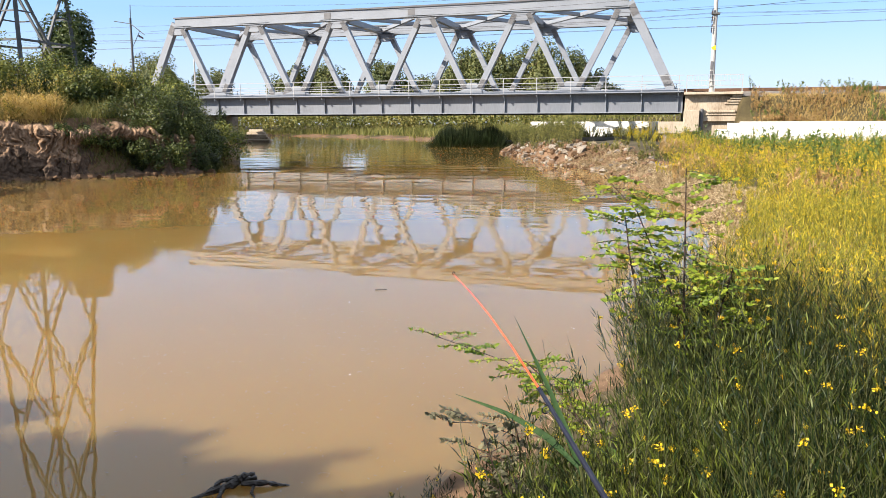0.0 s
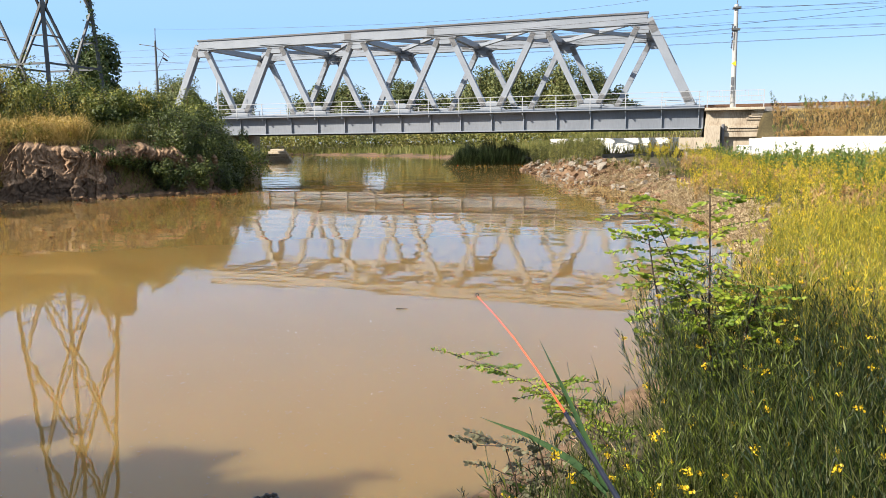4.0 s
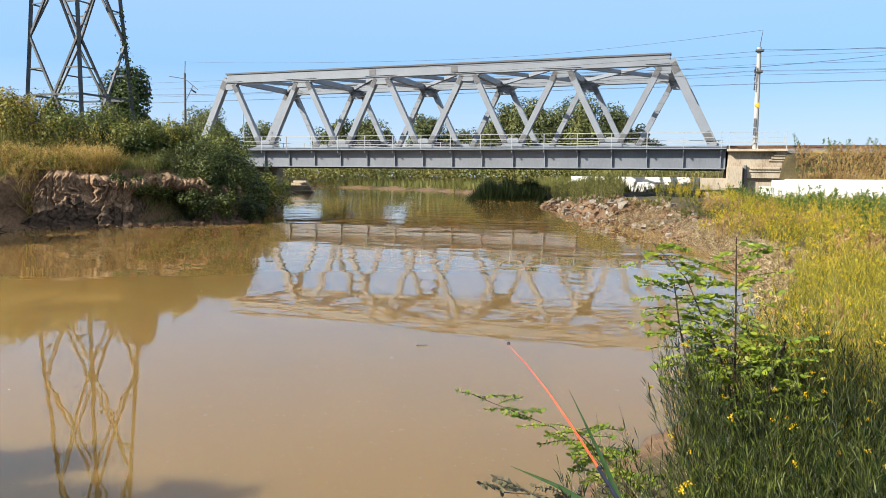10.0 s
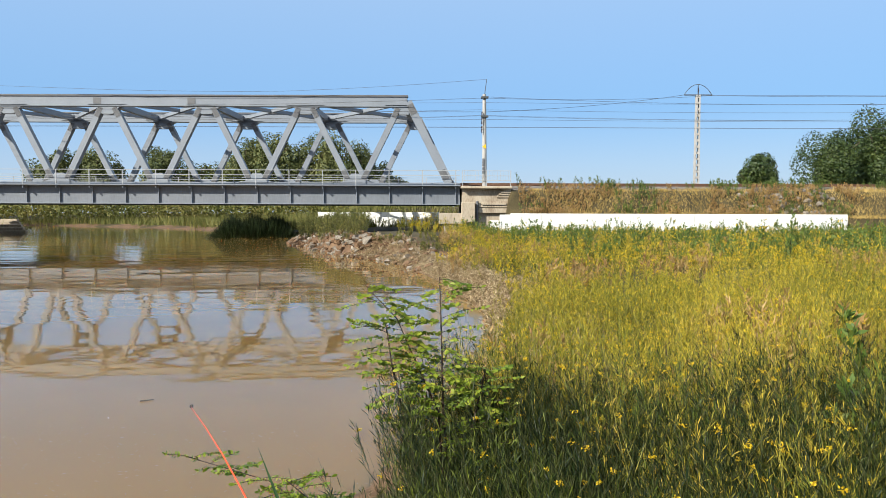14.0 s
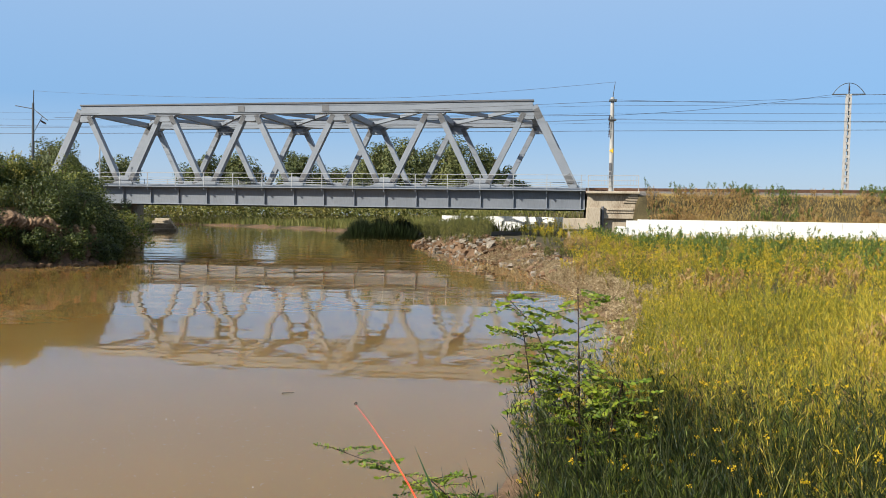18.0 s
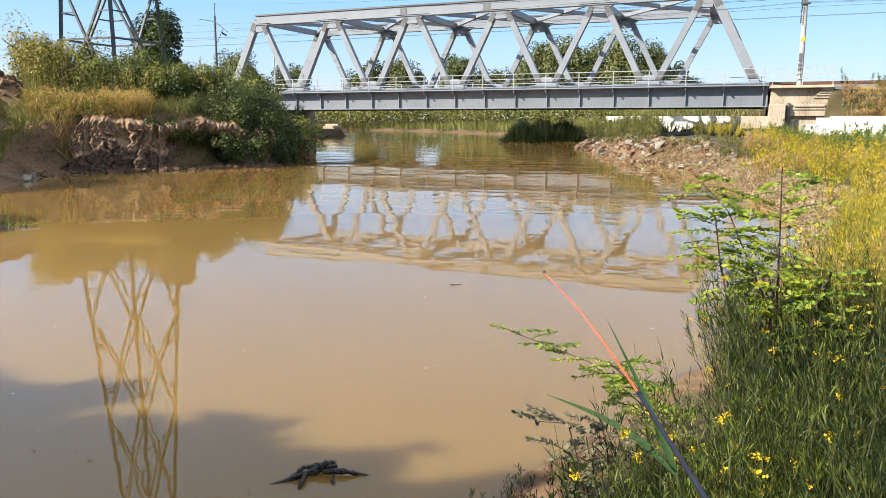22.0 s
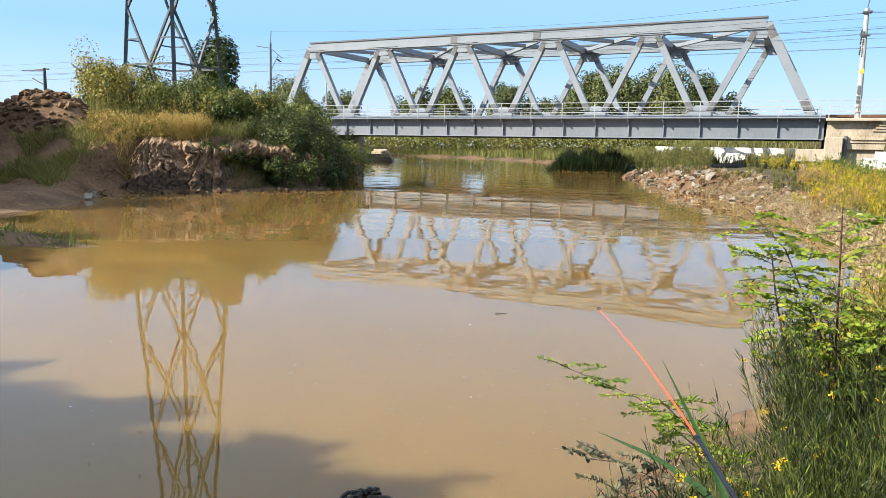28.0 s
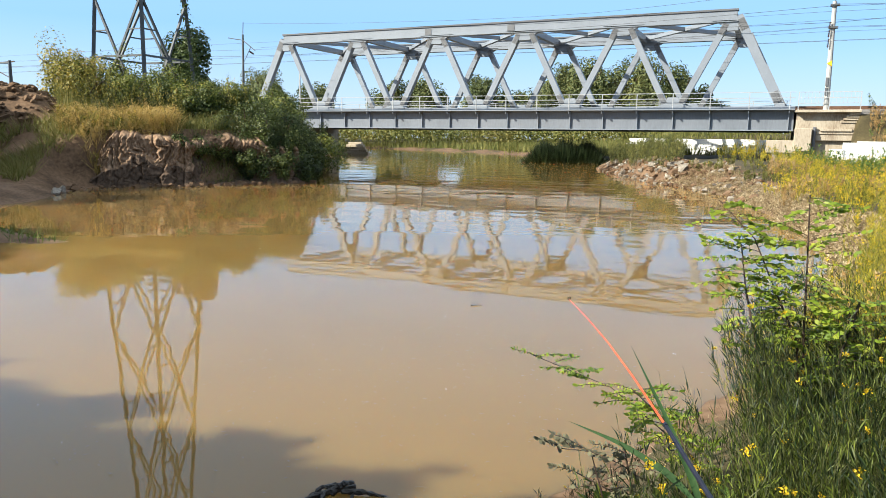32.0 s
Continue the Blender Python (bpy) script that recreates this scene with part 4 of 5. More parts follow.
def weeds(name, label, rng, p, h, leaf_mat, stem_w, B, pods, pod_l, ratio, cluster, fl_n, fl_size, lean=0.14, spread=0.3, tri=False, flare=0.75, bias=0.0, stem_mat=None):
    """Tall branching weeds: stems, ascending narrow leaves and pods, yellow heads on some tips; one object of stuff."""
    stem_mat = stem_mat or STEM
    z = height(p[:, 0], p[:, 1])
    n = len(p)
    hh = h * rng.uniform(0.6, 1.15, n)
    base = np.column_stack([p, z - 0.03])
    tip = base + np.column_stack([rng.normal(size=(n, 2)) * lean * hh[:, None] + [bias, 0] * hh[:, None], hh])
    top = thing(name, label, "plants", kind="stuff", at=(float(p[:, 0].mean()), float(p[:, 1].mean()), 0.4))
    off = -np.array(top.location)
    f = rng.uniform(0.2, 0.9, (n, B))
    b0 = base[:, None] + (tip - base)[:, None] * f[..., None]
    ln = hh[:, None] * (1.05 - f) * rng.uniform(0.5, 1.0, (n, B)) * 0.8
    az = rng.uniform(0, 6.28, (n, B))
    b1 = b0 + np.stack([np.cos(az) * spread, np.sin(az) * spread, np.full((n, B), 0.85)], -1) * ln[..., None]
    b0, b1 = b0.reshape(-1, 3), b1.reshape(-1, 3)
    if tri:
        V = [blades(base + off, tip + off, stem_w, rng), blades(b0 + off, b1 + off, stem_w * 0.6, rng)]
        tagged(mesh_of("stems", np.concatenate(V), 3, stem_mat, top), kind="stuff")
    else:
        bow = rng.normal(size=(n, 3)) * [0.06, 0.06, 0] * hh[:, None]
        bend = np.repeat(ln.reshape(-1, 1), 3, 1) * unit((b1 - b0) * [1, 1, 0.2]) * 0.16 - [0, 0, 0.03]
        V = [ribbons(base + off, (base + tip) / 2 + bow + off, tip + off, stem_w, rng), ribbons(b0 + off, (b0 + b1) / 2 + bend + off, b1 + off, stem_w * 0.62, rng)]
        tagged(mesh_of("stems", np.concatenate(V), 4, stem_mat, top), kind="stuff")
    k = n * pods
    src = rng.randint(0, len(b0), k)
    t = rng.uniform(0, 1, (k, 1))
    on_stem = rng.uniform(size=k) < 0.25
    si = rng.randint(0, n, k)
    c = np.where(on_stem[:, None], base[si] + (tip - base)[si] * (0.08 + 0.9 * t), b0[src] + (b1 - b0)[src] * t)
    if not tri:
        c = c + np.where(on_stem[:, None], bow[si], bend[src]) * (2 * t * (1 - t))
    d = unit(np.where(on_stem[:, None], (tip - base)[si], (b1 - b0)[src])) + np.column_stack([rng.normal(size=(k, 2)) * flare + [bias, 0], rng.uniform(-0.25, 0.6, k)])
    L = pod_l * rng.uniform(0.5, 1.4, k)
    if tri:
        tagged(mesh_of("leaves", blades(c + off, c + unit(d) * L[:, None] + off, L * ratio * 1.3, rng), 3, leaf_mat, top), kind="stuff")
    else:
        tagged(mesh_of("leaves", leaves(c + unit(d) * L[:, None] / 2 + off, d, L, L * ratio, rng, 0.2), 4, leaf_mat, top), kind="stuff")
    if fl_n:
        pick = b1[rng.randint(0, len(b1), int(n * fl_n))]
        cl = np.repeat(pick, cluster, 0)
        cl = cl + rng.normal(size=cl.shape) * fl_size * [0.85, 0.85, 0.6]
        q = len(cl)
        tagged(mesh_of("flowers", leaves(cl + off, rng.normal(size=(q, 3)) + [0, -0.4, 0.8], fl_size * rng.uniform(0.8, 1.5, q), fl_size * 0.9, rng), 4, YELLOW, top), kind="stuff")
    return top


# far trees behind the bridge
rng = np.random.RandomState(4)
FAR_TREES = [(-99, 124, 13.5, 9), (-93, 120, 12, 8), (-84, 122, 10.5, 8), (-66.5, 121, 11.5, 7), (-60, 124, 11, 8), (-48, 121, 11.5, 7.5), (-42.5, 124, 9.5, 8),
             (-34, 122, 12.5, 8), (-28, 120, 12.8, 8), (-22.5, 123, 12.2, 8), (-17, 120, 12.8, 8), (-13, 122, 11.6, 7), (-38, 130, 8, 9), (-9, 126, 7, 7)]
for k, (x, y, h, w) in enumerate(FAR_TREES):
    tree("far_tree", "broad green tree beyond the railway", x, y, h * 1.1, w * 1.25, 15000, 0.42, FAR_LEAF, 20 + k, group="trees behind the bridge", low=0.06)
for k, (x, y, h, w) in enumerate([(57, 130, 11.5, 10), (82, 150, 19, 14), (92, 152, 22.5, 16), (104, 156, 21, 18)]):
    tree("field_tree", "dark rounded tree beyond the railway bank", x, y, h, w, 26000, 0.5, TREE_LEAF, 50 + k, group="trees beyond the bank", low=0.03)

# far bank
rng = np.random.RandomState(5)
p = spots(rng, 24000, -82, 12, 70, 118, lambda x, y, d: (d > 0.7 + 1.3 * waves(x, y, 0.5, 88)) & (d < 22))
grass("far_bank_grass", "green and yellowing reeds on the far bank", rng, p, 1.1, GREEN_GRASS, 0.09)
n = 40000
px = np.concatenate([rng.uniform(-120, 40, n)])
py = rng.uniform(105, 118, n)
hh = 1.9 + 1.5 * np.abs(waves(px, py, 0.25, 12))
c = np.column_stack([px, py, 1.2 + hh * rng.uniform(0, 1, n) ** 0.7])
sz = rng.uniform(0.25, 0.6, n)
tagged(mesh_of("far_scrub", leaves(c, rng.normal(size=(n, 3)) + [0, 0, 0.6], sz, sz * 0.6, rng), 4, GREEN_GRASS), "low yellow-green scrub beyond the far bank", "scrub", kind="stuff")

# left bank: grass, shrubs, the big overhanging bush
TOP = lambda x, y, d: (d > 0.75) & (d < 4.2) & (y > 18.3) & (-x > 0.985 * y) & (-x < 1.3 * y)
p = spots(rng, 14000, -36, -17, 17, 34, TOP)
grass("dry_grass", "tall tan dry grass on top of the cut bank", rng, p, 0.5 + 0.45 * waves(p[:, 0], p[:, 1], 1.6, 83), TAN_GRASS, 0.018, 0.5)
p = spots(rng, 520, -34, -18, 17, 32, TOP)
weeds("tan_weeds", "golden dry weeds on top of the cut bank", rng, p, 0.75 + 0.3 * waves(p[:, 0], p[:, 1], 1.4, 86), TAN_GRASS, 0.012, 8, 44, 0.09, 0.25, 4, 0.3, 0.03, 0.2, 0.5)
p = spots(rng, 260, -34, -18, 17, 32, TOP)
weeds("green_bank_weeds", "yellow-green weeds among the dry grass", rng, p, 0.6, SHRUB_LEAF, 0.012, 8, 44, 0.09, 0.3, 4, 0.2, 0.03, 0.2, 0.5)
p = spots(rng, 7000, -23, -16, 20, 34, lambda x, y, d: (d > 0.6) & (d < 5) & (-x < 1.02 * y))
grass("bank_grass", "tall green grass under the bushes", rng, p, 0.6 + 0.3 * waves(p[:, 0], p[:, 1], 1.1, 84), GREEN_GRASS, 0.022, 0.35)
BUSHES = [(-18.6, 25.0, 2.6, 2.1), (-18.1, 24.3, 2.2, 1.8), (-18.9, 24.3, 2.9, 2.4), (-18.5, 23.6, 2.3, 1.8), (-19.7, 23.7, 2.8, 2.4), (-19.3, 22.9, 1.9, 1.7), (-19.4, 26.0, 2.8, 2.6), (-20.4, 22.9, 2.3, 2.0), (-17.7, 24.4, 1.4, 1.5), (-18.0, 23.5, 1.2, 1.4), (-18.8, 22.7, 1.1, 1.1), (-17.7, 24.9, 0.9, 1.4), (-19.3, 27.3, 1.9, 1.8), (-20.2, 28.9, 2.0, 2.0), (-21.6, 31.2, 2.2, 2.2)]
for k, (x, y, h, w) in enumerate(BUSHES):
    tree("bank_bush", "dense dark green bush leaning over the water", x, y, h, w, 8500, 0.078, BUSH_LEAF, 70 + k, "bush", "bushes on the cut bank", base=0.05 if h < 2.1 else 0.6, low=0.0)
for k, (x, y, z, h, w) in enumerate([(-19.9, 21.3, 1.05, 0.9, 1.3), (-19.5, 22.1, 0.85, 1.1, 1.3), (-20.3, 20.6, 1.35, 0.6, 0.9), (-18.6, 22.4, 0.5, 0.9, 1.0), (-17.3, 24.1, 0.0, 0.9, 1.1), (-18.1, 23.1, 0.05, 1.5, 1.3), (-17.6, 23.6, 0.0, 1.5, 1.2), (-17.5, 24.9, 0.0, 0.8, 1.2)]):
    tree("hanging_bush", "small green bush hanging over the clay face", x, y, h, w, 2200, 0.08, BUSH_LEAF, 400 + k, "bush", "bushes on the clay face", base=z, low=-0.1)
SHRUBS = [(-21.2, 24.6, 2.2, 2.2), (-21.9, 23.4, 1.7, 1.9), (-22.8, 24.9, 2.5, 2.4), (-23.6, 23.2, 2.0, 2.2), (-24.6, 24.8, 2.6, 2.4), (-24.6, 22.0, 2.4, 2.4), (-25.9, 23.2, 3.0, 2.6), (-26.2, 21.4, 2.6, 2.4), (-28.0, 23.0, 3.3, 2.8),
          (-27.0, 21.4, 2.4, 2.2), (-29.4, 23.0, 3.3, 2.8), (-27.2, 26.0, 2.6, 3.0), (-23.6, 27.0, 2.1, 3.0), (-21.4, 27.6, 2.0, 3.0), (-20.4, 27.0, 1.9, 2.6), (-22.0, 31, 2.2, 3.4), (-20.8, 30.6, 2.0, 3.2)]
for k, (x, y, h, w) in enumerate(SHRUBS):
    az = math.degrees(math.atan2(-x, y))
    mat, text = (SHRUB_LEAF, "ragged yellow-green shrub on top of the cut bank") if az > 50.6 else (SHRUB_BROWN, "browning shrub with dry leaves on the cut bank") if az > 48.2 else (SHRUB_GREEN, "ragged green shrub on top of the cut bank")
    tree("bank_shrub", text, x, y, h * (1 + 0.12 * math.sin(k * 2.1)), w, 5000, 0.10, mat, 90 + k, "shrub", "shrubs on the cut bank", low=-0.05)
p = spots(rng, 420, -32, -19, 20, 27, lambda x, y, d: (d > 2.6) & (d < 9) & (-x < 1.31 * y))
weeds("bank_stalks", "tall thin weed stalks standing among the shrubs", rng, p, 1.8 + 0.5 * waves(p[:, 0], p[:, 1], 1.0, 85), SHRUB_LEAF, 0.014, 6, 34, 0.10, 0.3, 4, 0, 0.02, 0.1, 0.25)
p = spots(rng, 8000, -32, -18.5, 19.5, 30, lambda x, y, d: (d > 3.4) & (d < 9) & (-x < 1.3 * y))
grass("bank_undergrowth", "tall green grass between the shrubs", rng, p, 1.0, GREEN_GRASS, 0.03, 0.22)
p = spots(rng, 1100, -24, -15.5, 18, 27, lambda x, y, d: (d > 0.3) & (d < 1.2) & (waves(x, y, 1.5, 81) > 0.05))
grass("hanging_grass", "green tufts hanging from the cut bank", rng, p, 0.34, GREEN_GRASS, 0.022, 0.7)
tree("small_tree", "small dark conical tree beside the pylon", -29.4, 30.4, 4.9, 3.1, 20000, 0.18, TREE_LEAF, 110, low=0.05)
for k, (x, y, h, w) in enumerate([(-17.2, 58.6, 2.1, 2.2), (-15.6, 59.2, 2.3, 2.4), (-14.0, 59.8, 2.2, 2.3)]):
    rr = np.random.RandomState(300 + k)
    clump = thing("reed_clump", "dark green reed clump in the shallows", "reeds", "reed clumps", at=(x, y, 0.0))
    q = rr.normal(size=(2600, 2)) * w * 0.27
    hh = h * np.exp(-(q ** 2).sum(1) / (w * 0.62) ** 2) * rr.uniform(0.6, 1.05, 2600)
    b0 = np.column_stack([q, np.full(2600, -0.1)])
    t0 = b0 + np.column_stack([q * 0.35 + rr.normal(size=(2600, 2)) * 0.12, hh])
    tagged(mesh_of("reed_foliage", blades(b0, t0, 0.07 * rr.uniform(0.6, 1.3, 2600), rr), 3, REED, clump), kind="stuff")
p = spots(rng, 30000, 3, 60, 53.5, 59, lambda x, y, d: d > 0)
p = p[p[:, 0] > 6.6 + 0.9 * waves(p[:, 0], p[:, 1], 1.2, 101)]
grass("embankment_grass", "dry tan grass on the railway bank", rng, p, 0.36 + 0.22 * waves(p[:, 0], p[:, 1], 0.8, 95), TAN_GRASS, 0.03, 0.45)


def patchy(x, y, seed, s=0.35):
    return waves(x, y, s, seed)


rng = np.random.RandomState(8)
FIELD = lambda x, y, d: (d > 0.55 + 3.2 * smooth_step(y, 24, 31)) & (x < 3 + 0.8 * y) & ((x > 0.1 * (y - 38)) | (y < 38))
p = spots(rng, 7200, -9, 34, 11, 51, lambda x, y, d: FIELD(x, y, d) & ((patchy(x, y, 21) < 0.45) | (y > 45)))
weeds("yellow_weed_field", "sunlit field of tall yellow-green flowering weeds", rng, p, 0.72 * (1 + 0.4 * waves(p[:, 0], p[:, 1], 0.7, 91) + 0.35 * waves(p[:, 0], p[:, 1], 2.0, 94)), FIELD_LEAF, 0.012, 10, 90, 0.064, 0.125, 5, 4.0, 0.021, 0.2, 0.42, tri=True, flare=0.5, stem_mat=STEM_FIELD)
p = spots(rng, 1500, -9, 34, 14, 46, lambda x, y, d: FIELD(x, y, d) & (patchy(x, y, 21) > 0.22))
weeds("green_weeds", "patches of tall dark green weeds in the field", rng, p, 0.95 * (1 + 0.35 * waves(p[:, 0], p[:, 1], 0.8, 92)), GREEN_WEED, 0.016, 6, 60, 0.085, 0.35, 5, 0.5, 0.03)
p = spots(rng, 1500, 0, 26, 5, 34, lambda x, y, d: (d > 0.3) & (x < 3 + 0.8 * y) & (patchy(x, y, 33, 0.8) > 0.42))
weeds("dry_weeds", "dry orange-brown weeds among the green", rng, p, 0.7, BROWN_WEED, 0.012, 6, 44, 0.08, 0.2, 4, 0, 0.02, tri=True)
p = spots(rng, 2600, -0.3, 10, 4.2, 11, lambda x, y, d: (d > 0.3) & (x < 1.8 + 0.85 * y))
weeds("flowering_weeds", "tall green and yellow flowering weeds near the water", rng, p, 0.8 * (1 + 0.25 * waves(p[:, 0], p[:, 1], 1.3, 93)), FIELD_LEAF, 0.006, 9, 90, 0.055, 0.075, 9, 1.1, 0.010, flare=0.45, bias=-0.04, stem_mat=STEM_FIELD)
p = spots(rng, 1500, -0.35, 4.2, 1.35, 4.3, lambda x, y, d: (d > 0.12) & (x < 0.7 + 0.85 * y) & (x > np.where(y < 2.3, -0.2, 0.02)))
weeds("near_weeds", "dense green weeds with painted-in shade and small yellow flower heads", rng, p, 0.8, FIELD_LEAF_SHADED, 0.0044, 12, 100, 0.044, 0.078, 20, 0.32, 0.008, 0.13, 0.34, flare=0.34, bias=-0.16)
p = spots(rng, 420, 0.25, 4.6, 1.9, 4.6, lambda x, y, d: (d > 0.3) & (x < 0.9 + 0.85 * y) & (x > 0.5 * (4.6 - y) + 0.1 * waves(x, y, 2.0, 97)))
weeds("sunlit_weeds", "tall yellow-green weeds with long pods near the path", rng, p, 0.9, FIELD_LEAF, 0.0042, 11, 90, 0.042, 0.062, 14, 0.5, 0.007, 0.16, 0.34, flare=0.36, stem_mat=STEM_FIELD)
p = spots(rng, 260, 1.0, 4.8, 2.2, 5.6, lambda x, y, d: (x < 0.9 + 0.85 * y) & (waves(x, y, 1.6, 98) > 0.0))
weeds("withered_weeds", "withered orange-brown leaves low among the weeds", rng, p, 0.5, BROWN_WEED, 0.004, 6, 40, 0.05, 0.3, 4, 0, 0.01, 0.3, 0.5, flare=0.9, stem_mat=STRAW)
p = spots(rng, 150, -0.92, -0.1, 2.1, 2.95, lambda x, y, d: (x > -0.85 + 0.12 * np.sin(9 * y)) & (y < 2.75 - 0.3 * x))
weeds("small_weeds", "low weeds with buds at the water's edge", rng, p, 0.42, FIELD_LEAF_SHADED, 0.0032, 8, 60, 0.034, 0.09, 9, 0.4, 0.006, 0.16, 0.28, flare=0.4)
p = spots(rng, 34, -0.75, -0.1, 2.0, 2.7, lambda x, y, d: d > -1)
weeds("low_leafy_weeds", "low broad-leaved weeds at the water's edge", rng, p, 0.34, GREEN_WEED, 0.005, 5, 22, 0.055, 0.5, 7, 0, 0.006, 0.2, 0.6)
EDGE = lambda x, y, d: (d > 0.02) & (d < 1.2 + 0.5 * waves(x, y, 1.2, 87))
p = spots(rng, 14000, -6, 6, 7, 33, EDGE)
grass("bank_straw", "flattened dry straw along the water's edge", rng, p, 0.10, STRAW, 0.012, 1.6)
p = spots(rng, 2200, -6, 6, 7, 33, EDGE)
weeds("bank_stubble", "dead tan weed stubble along the water's edge", rng, p, 0.22, STRAW, 0.008, 6, 30, 0.05, 0.3, 4, 0, 0.02, 0.5, 0.8, tri=True, flare=1.2)
p = spots(rng, 1500, -1.5, 3, 3.6, 9, lambda x, y, d: (d > 0.02) & (d < 0.8))
grass("shore_straw", "short dry straw and stubble on the near shore", rng, p, 0.06, STRAW, 0.005, 1.3)
p = spots(rng, 900, -17.0, -11.2, 6.8, 10.6, lambda x, y, d: d > 0.02)
grass("spit_grass", "dark green grass on a low spit in the shade", rng, p, 0.22, GREEN_WEED, 0.016, 0.5)
p = spots(rng, 5200, -30, -21.5, 13, 21, lambda x, y, d: (d > 1.3) & (patchy(x, y, 51, 0.9) > -0.15) & (np.hypot((x + 28.1) / 3.2, (y - 19.4) / 2.2) > 1))
grass("shore_weeds", "dark green weeds on the muddy slope", rng, p, 0.5, GREEN_GRASS, 0.03, 0.6)
p = spots(rng, 230, 2, 28, 14, 47, lambda x, y, d: (d > 3) & (patchy(x, y, 44, 0.3) > -0.1))
weeds("tall_weeds", "tall single weeds standing above the field", rng, p, 1.35, GREEN_WEED, 0.02, 8, 70, 0.11, 0.3, 5, 1.5, 0.04)
p = np.array([(2.2, 3.42), (2.27, 3.5), (2.33, 3.36), (2.12, 3.55), (2.75, 4.15), (3.1, 5.2), (2.45, 3.7)])
weeds("broad_weeds", "dark broad-leaved weeds beside the path", rng, p, 0.85, GREEN_WEED, 0.01, 7, 110, 0.07, 0.36, 5, 0, 0.01)
p = spots(rng, 420, -11.5, 2, 28, 54, lambda x, y, d: (d > 0.9) & (d < 4.6) & ((-x > 0.105 * y) | (y < 33) | (y > 45)) & (patchy(x, y, 71, 0.7) > -0.3))
weeds("bank_weeds", "green weeds above the rubble bank", rng, p, 0.34, GREEN_GRASS, 0.02, 7, 40, 0.11, 0.18, 4, 0.2, 0.03)
p = spots(rng, 560, -10.5, -3.5, 34, 50, lambda x, y, d: (d > 0.7) & (d < 4) & (x < -0.105 * y))
weeds("tall_bank_weeds", "tall grey-green weeds beside the stepped wall", rng, p, 1.25, GREEN_GRASS, 0.022, 7, 44, 0.15, 0.12, 4, 0, 0.03)
p = spots(rng, 2200, 6, 60, 54.2, 57.6, lambda x, y, d: patchy(x, y, 61, 0.8) > 0.0)
weeds("embankment_weeds", "green and dry weed tufts on the railway bank", rng, p, 0.7, BROWN_WEED, 0.02, 5, 26, 0.13, 0.2, 4, 0.3, 0.03, tri=True)
p = spots(rng, 520, 6, 60, 54.6, 58.6, lambda x, y, d: patchy(x, y, 63, 0.6) > 0.1)
weeds("embankment_tufts", "grey-green bushy tufts on the railway bank", rng, p, 0.9, GREEN_WEED, 0.02, 6, 60, 0.12, 0.25, 4, 0, 0.03)

p = spots(rng, 150, 6, 62, 57.3, 58.7, lambda x, y, d: patchy(x, y, 64, 0.5) > -0.1)
weeds("crest_weeds", "tall green weeds standing along the track bed", rng, p, 1.15 + 0.4 * waves(p[:, 0], p[:, 1], 0.7, 96), GREEN_WEED, 0.025, 7, 70, 0.14, 0.2, 4, 0.3, 0.03)

# filler grass whose dark colour stands in for shadow in the gaps below
p = spots(rng, 13000, -0.25, 4.2, 1.4, 4.6, lambda x, y, d: (d > 0.12) & (x < 0.7 + 0.85 * y) & (x > np.where(y < 2.3, -0.15, 0.05)))
grass("near_undergrowth", "dense green grass with painted-in shade under the near weeds", rng, p, 0.55, FIELD_LEAF_SHADED, 0.007, 0.3)

# unseen trees behind the walk, assumed from the shade that lies on the near water
for k, (x, h, w) in enumerate([(-15.4, 4.5, 2.6), (-13.8, 4.75, 2.6), (-12.3, 5.0, 2.5), (-10.9, 5.35, 2.4), (-9.6, 5.4, 2.3), (-8.4, 5.2, 1.9), (-7.5, 5.35, 1.7), (-6.6, 5.05, 1.6), (-4.7, 4.2, 1.9)]):
    # second row is added only to close gaps and block sky light
    tree("shade_tree", "tall unseen tree added in a second row to deepen the shade", x - 3.7, -6.05, h + 1.6, w * 1.3, 5000, 0.45, TREE_LEAF, 180 + k, group="trees behind the stand", low=0.05)
    tree("shade_tree", "dense unseen bush tree behind the angler's stand, placed for its shade", x, -2.7 + 0.2 * math.sin(k * 1.7), h, w, 3600, 0.4, TREE_LEAF, 130 + k, group="trees behind the stand", low=0.05)
# unseen trees added on the left to shade the mud slope and the spit
for k, (x, y, h, w) in enumerate([(-28.5, 11.0, 6.3, 4.5), (-26.0, 8.0, 6.3, 4.5), (-30.6, 13.8, 5.6, 4.4), (-33.0, 16.0, 5.2, 4.0), (-19.6, 2.4, 5.4, 4.0), (-17.4, 1.2, 5.6, 3.8), (-17.6, 4.9, 3.6, 3.2), (-20.6, 6.6, 3.0, 3.0), (-27.4, 13.4, 3.2, 3.0), (-25.4, 11.9, 2.7, 2.6), (-23.8, 10.4, 2.2, 2.4)]):
    tree("shore_shade_tree", "unseen leafy tree added to shade the muddy shore", x, y, h, w, 6000, 0.42, TREE_LEAF, 150 + k, group="trees beside the mud", low=0.05)


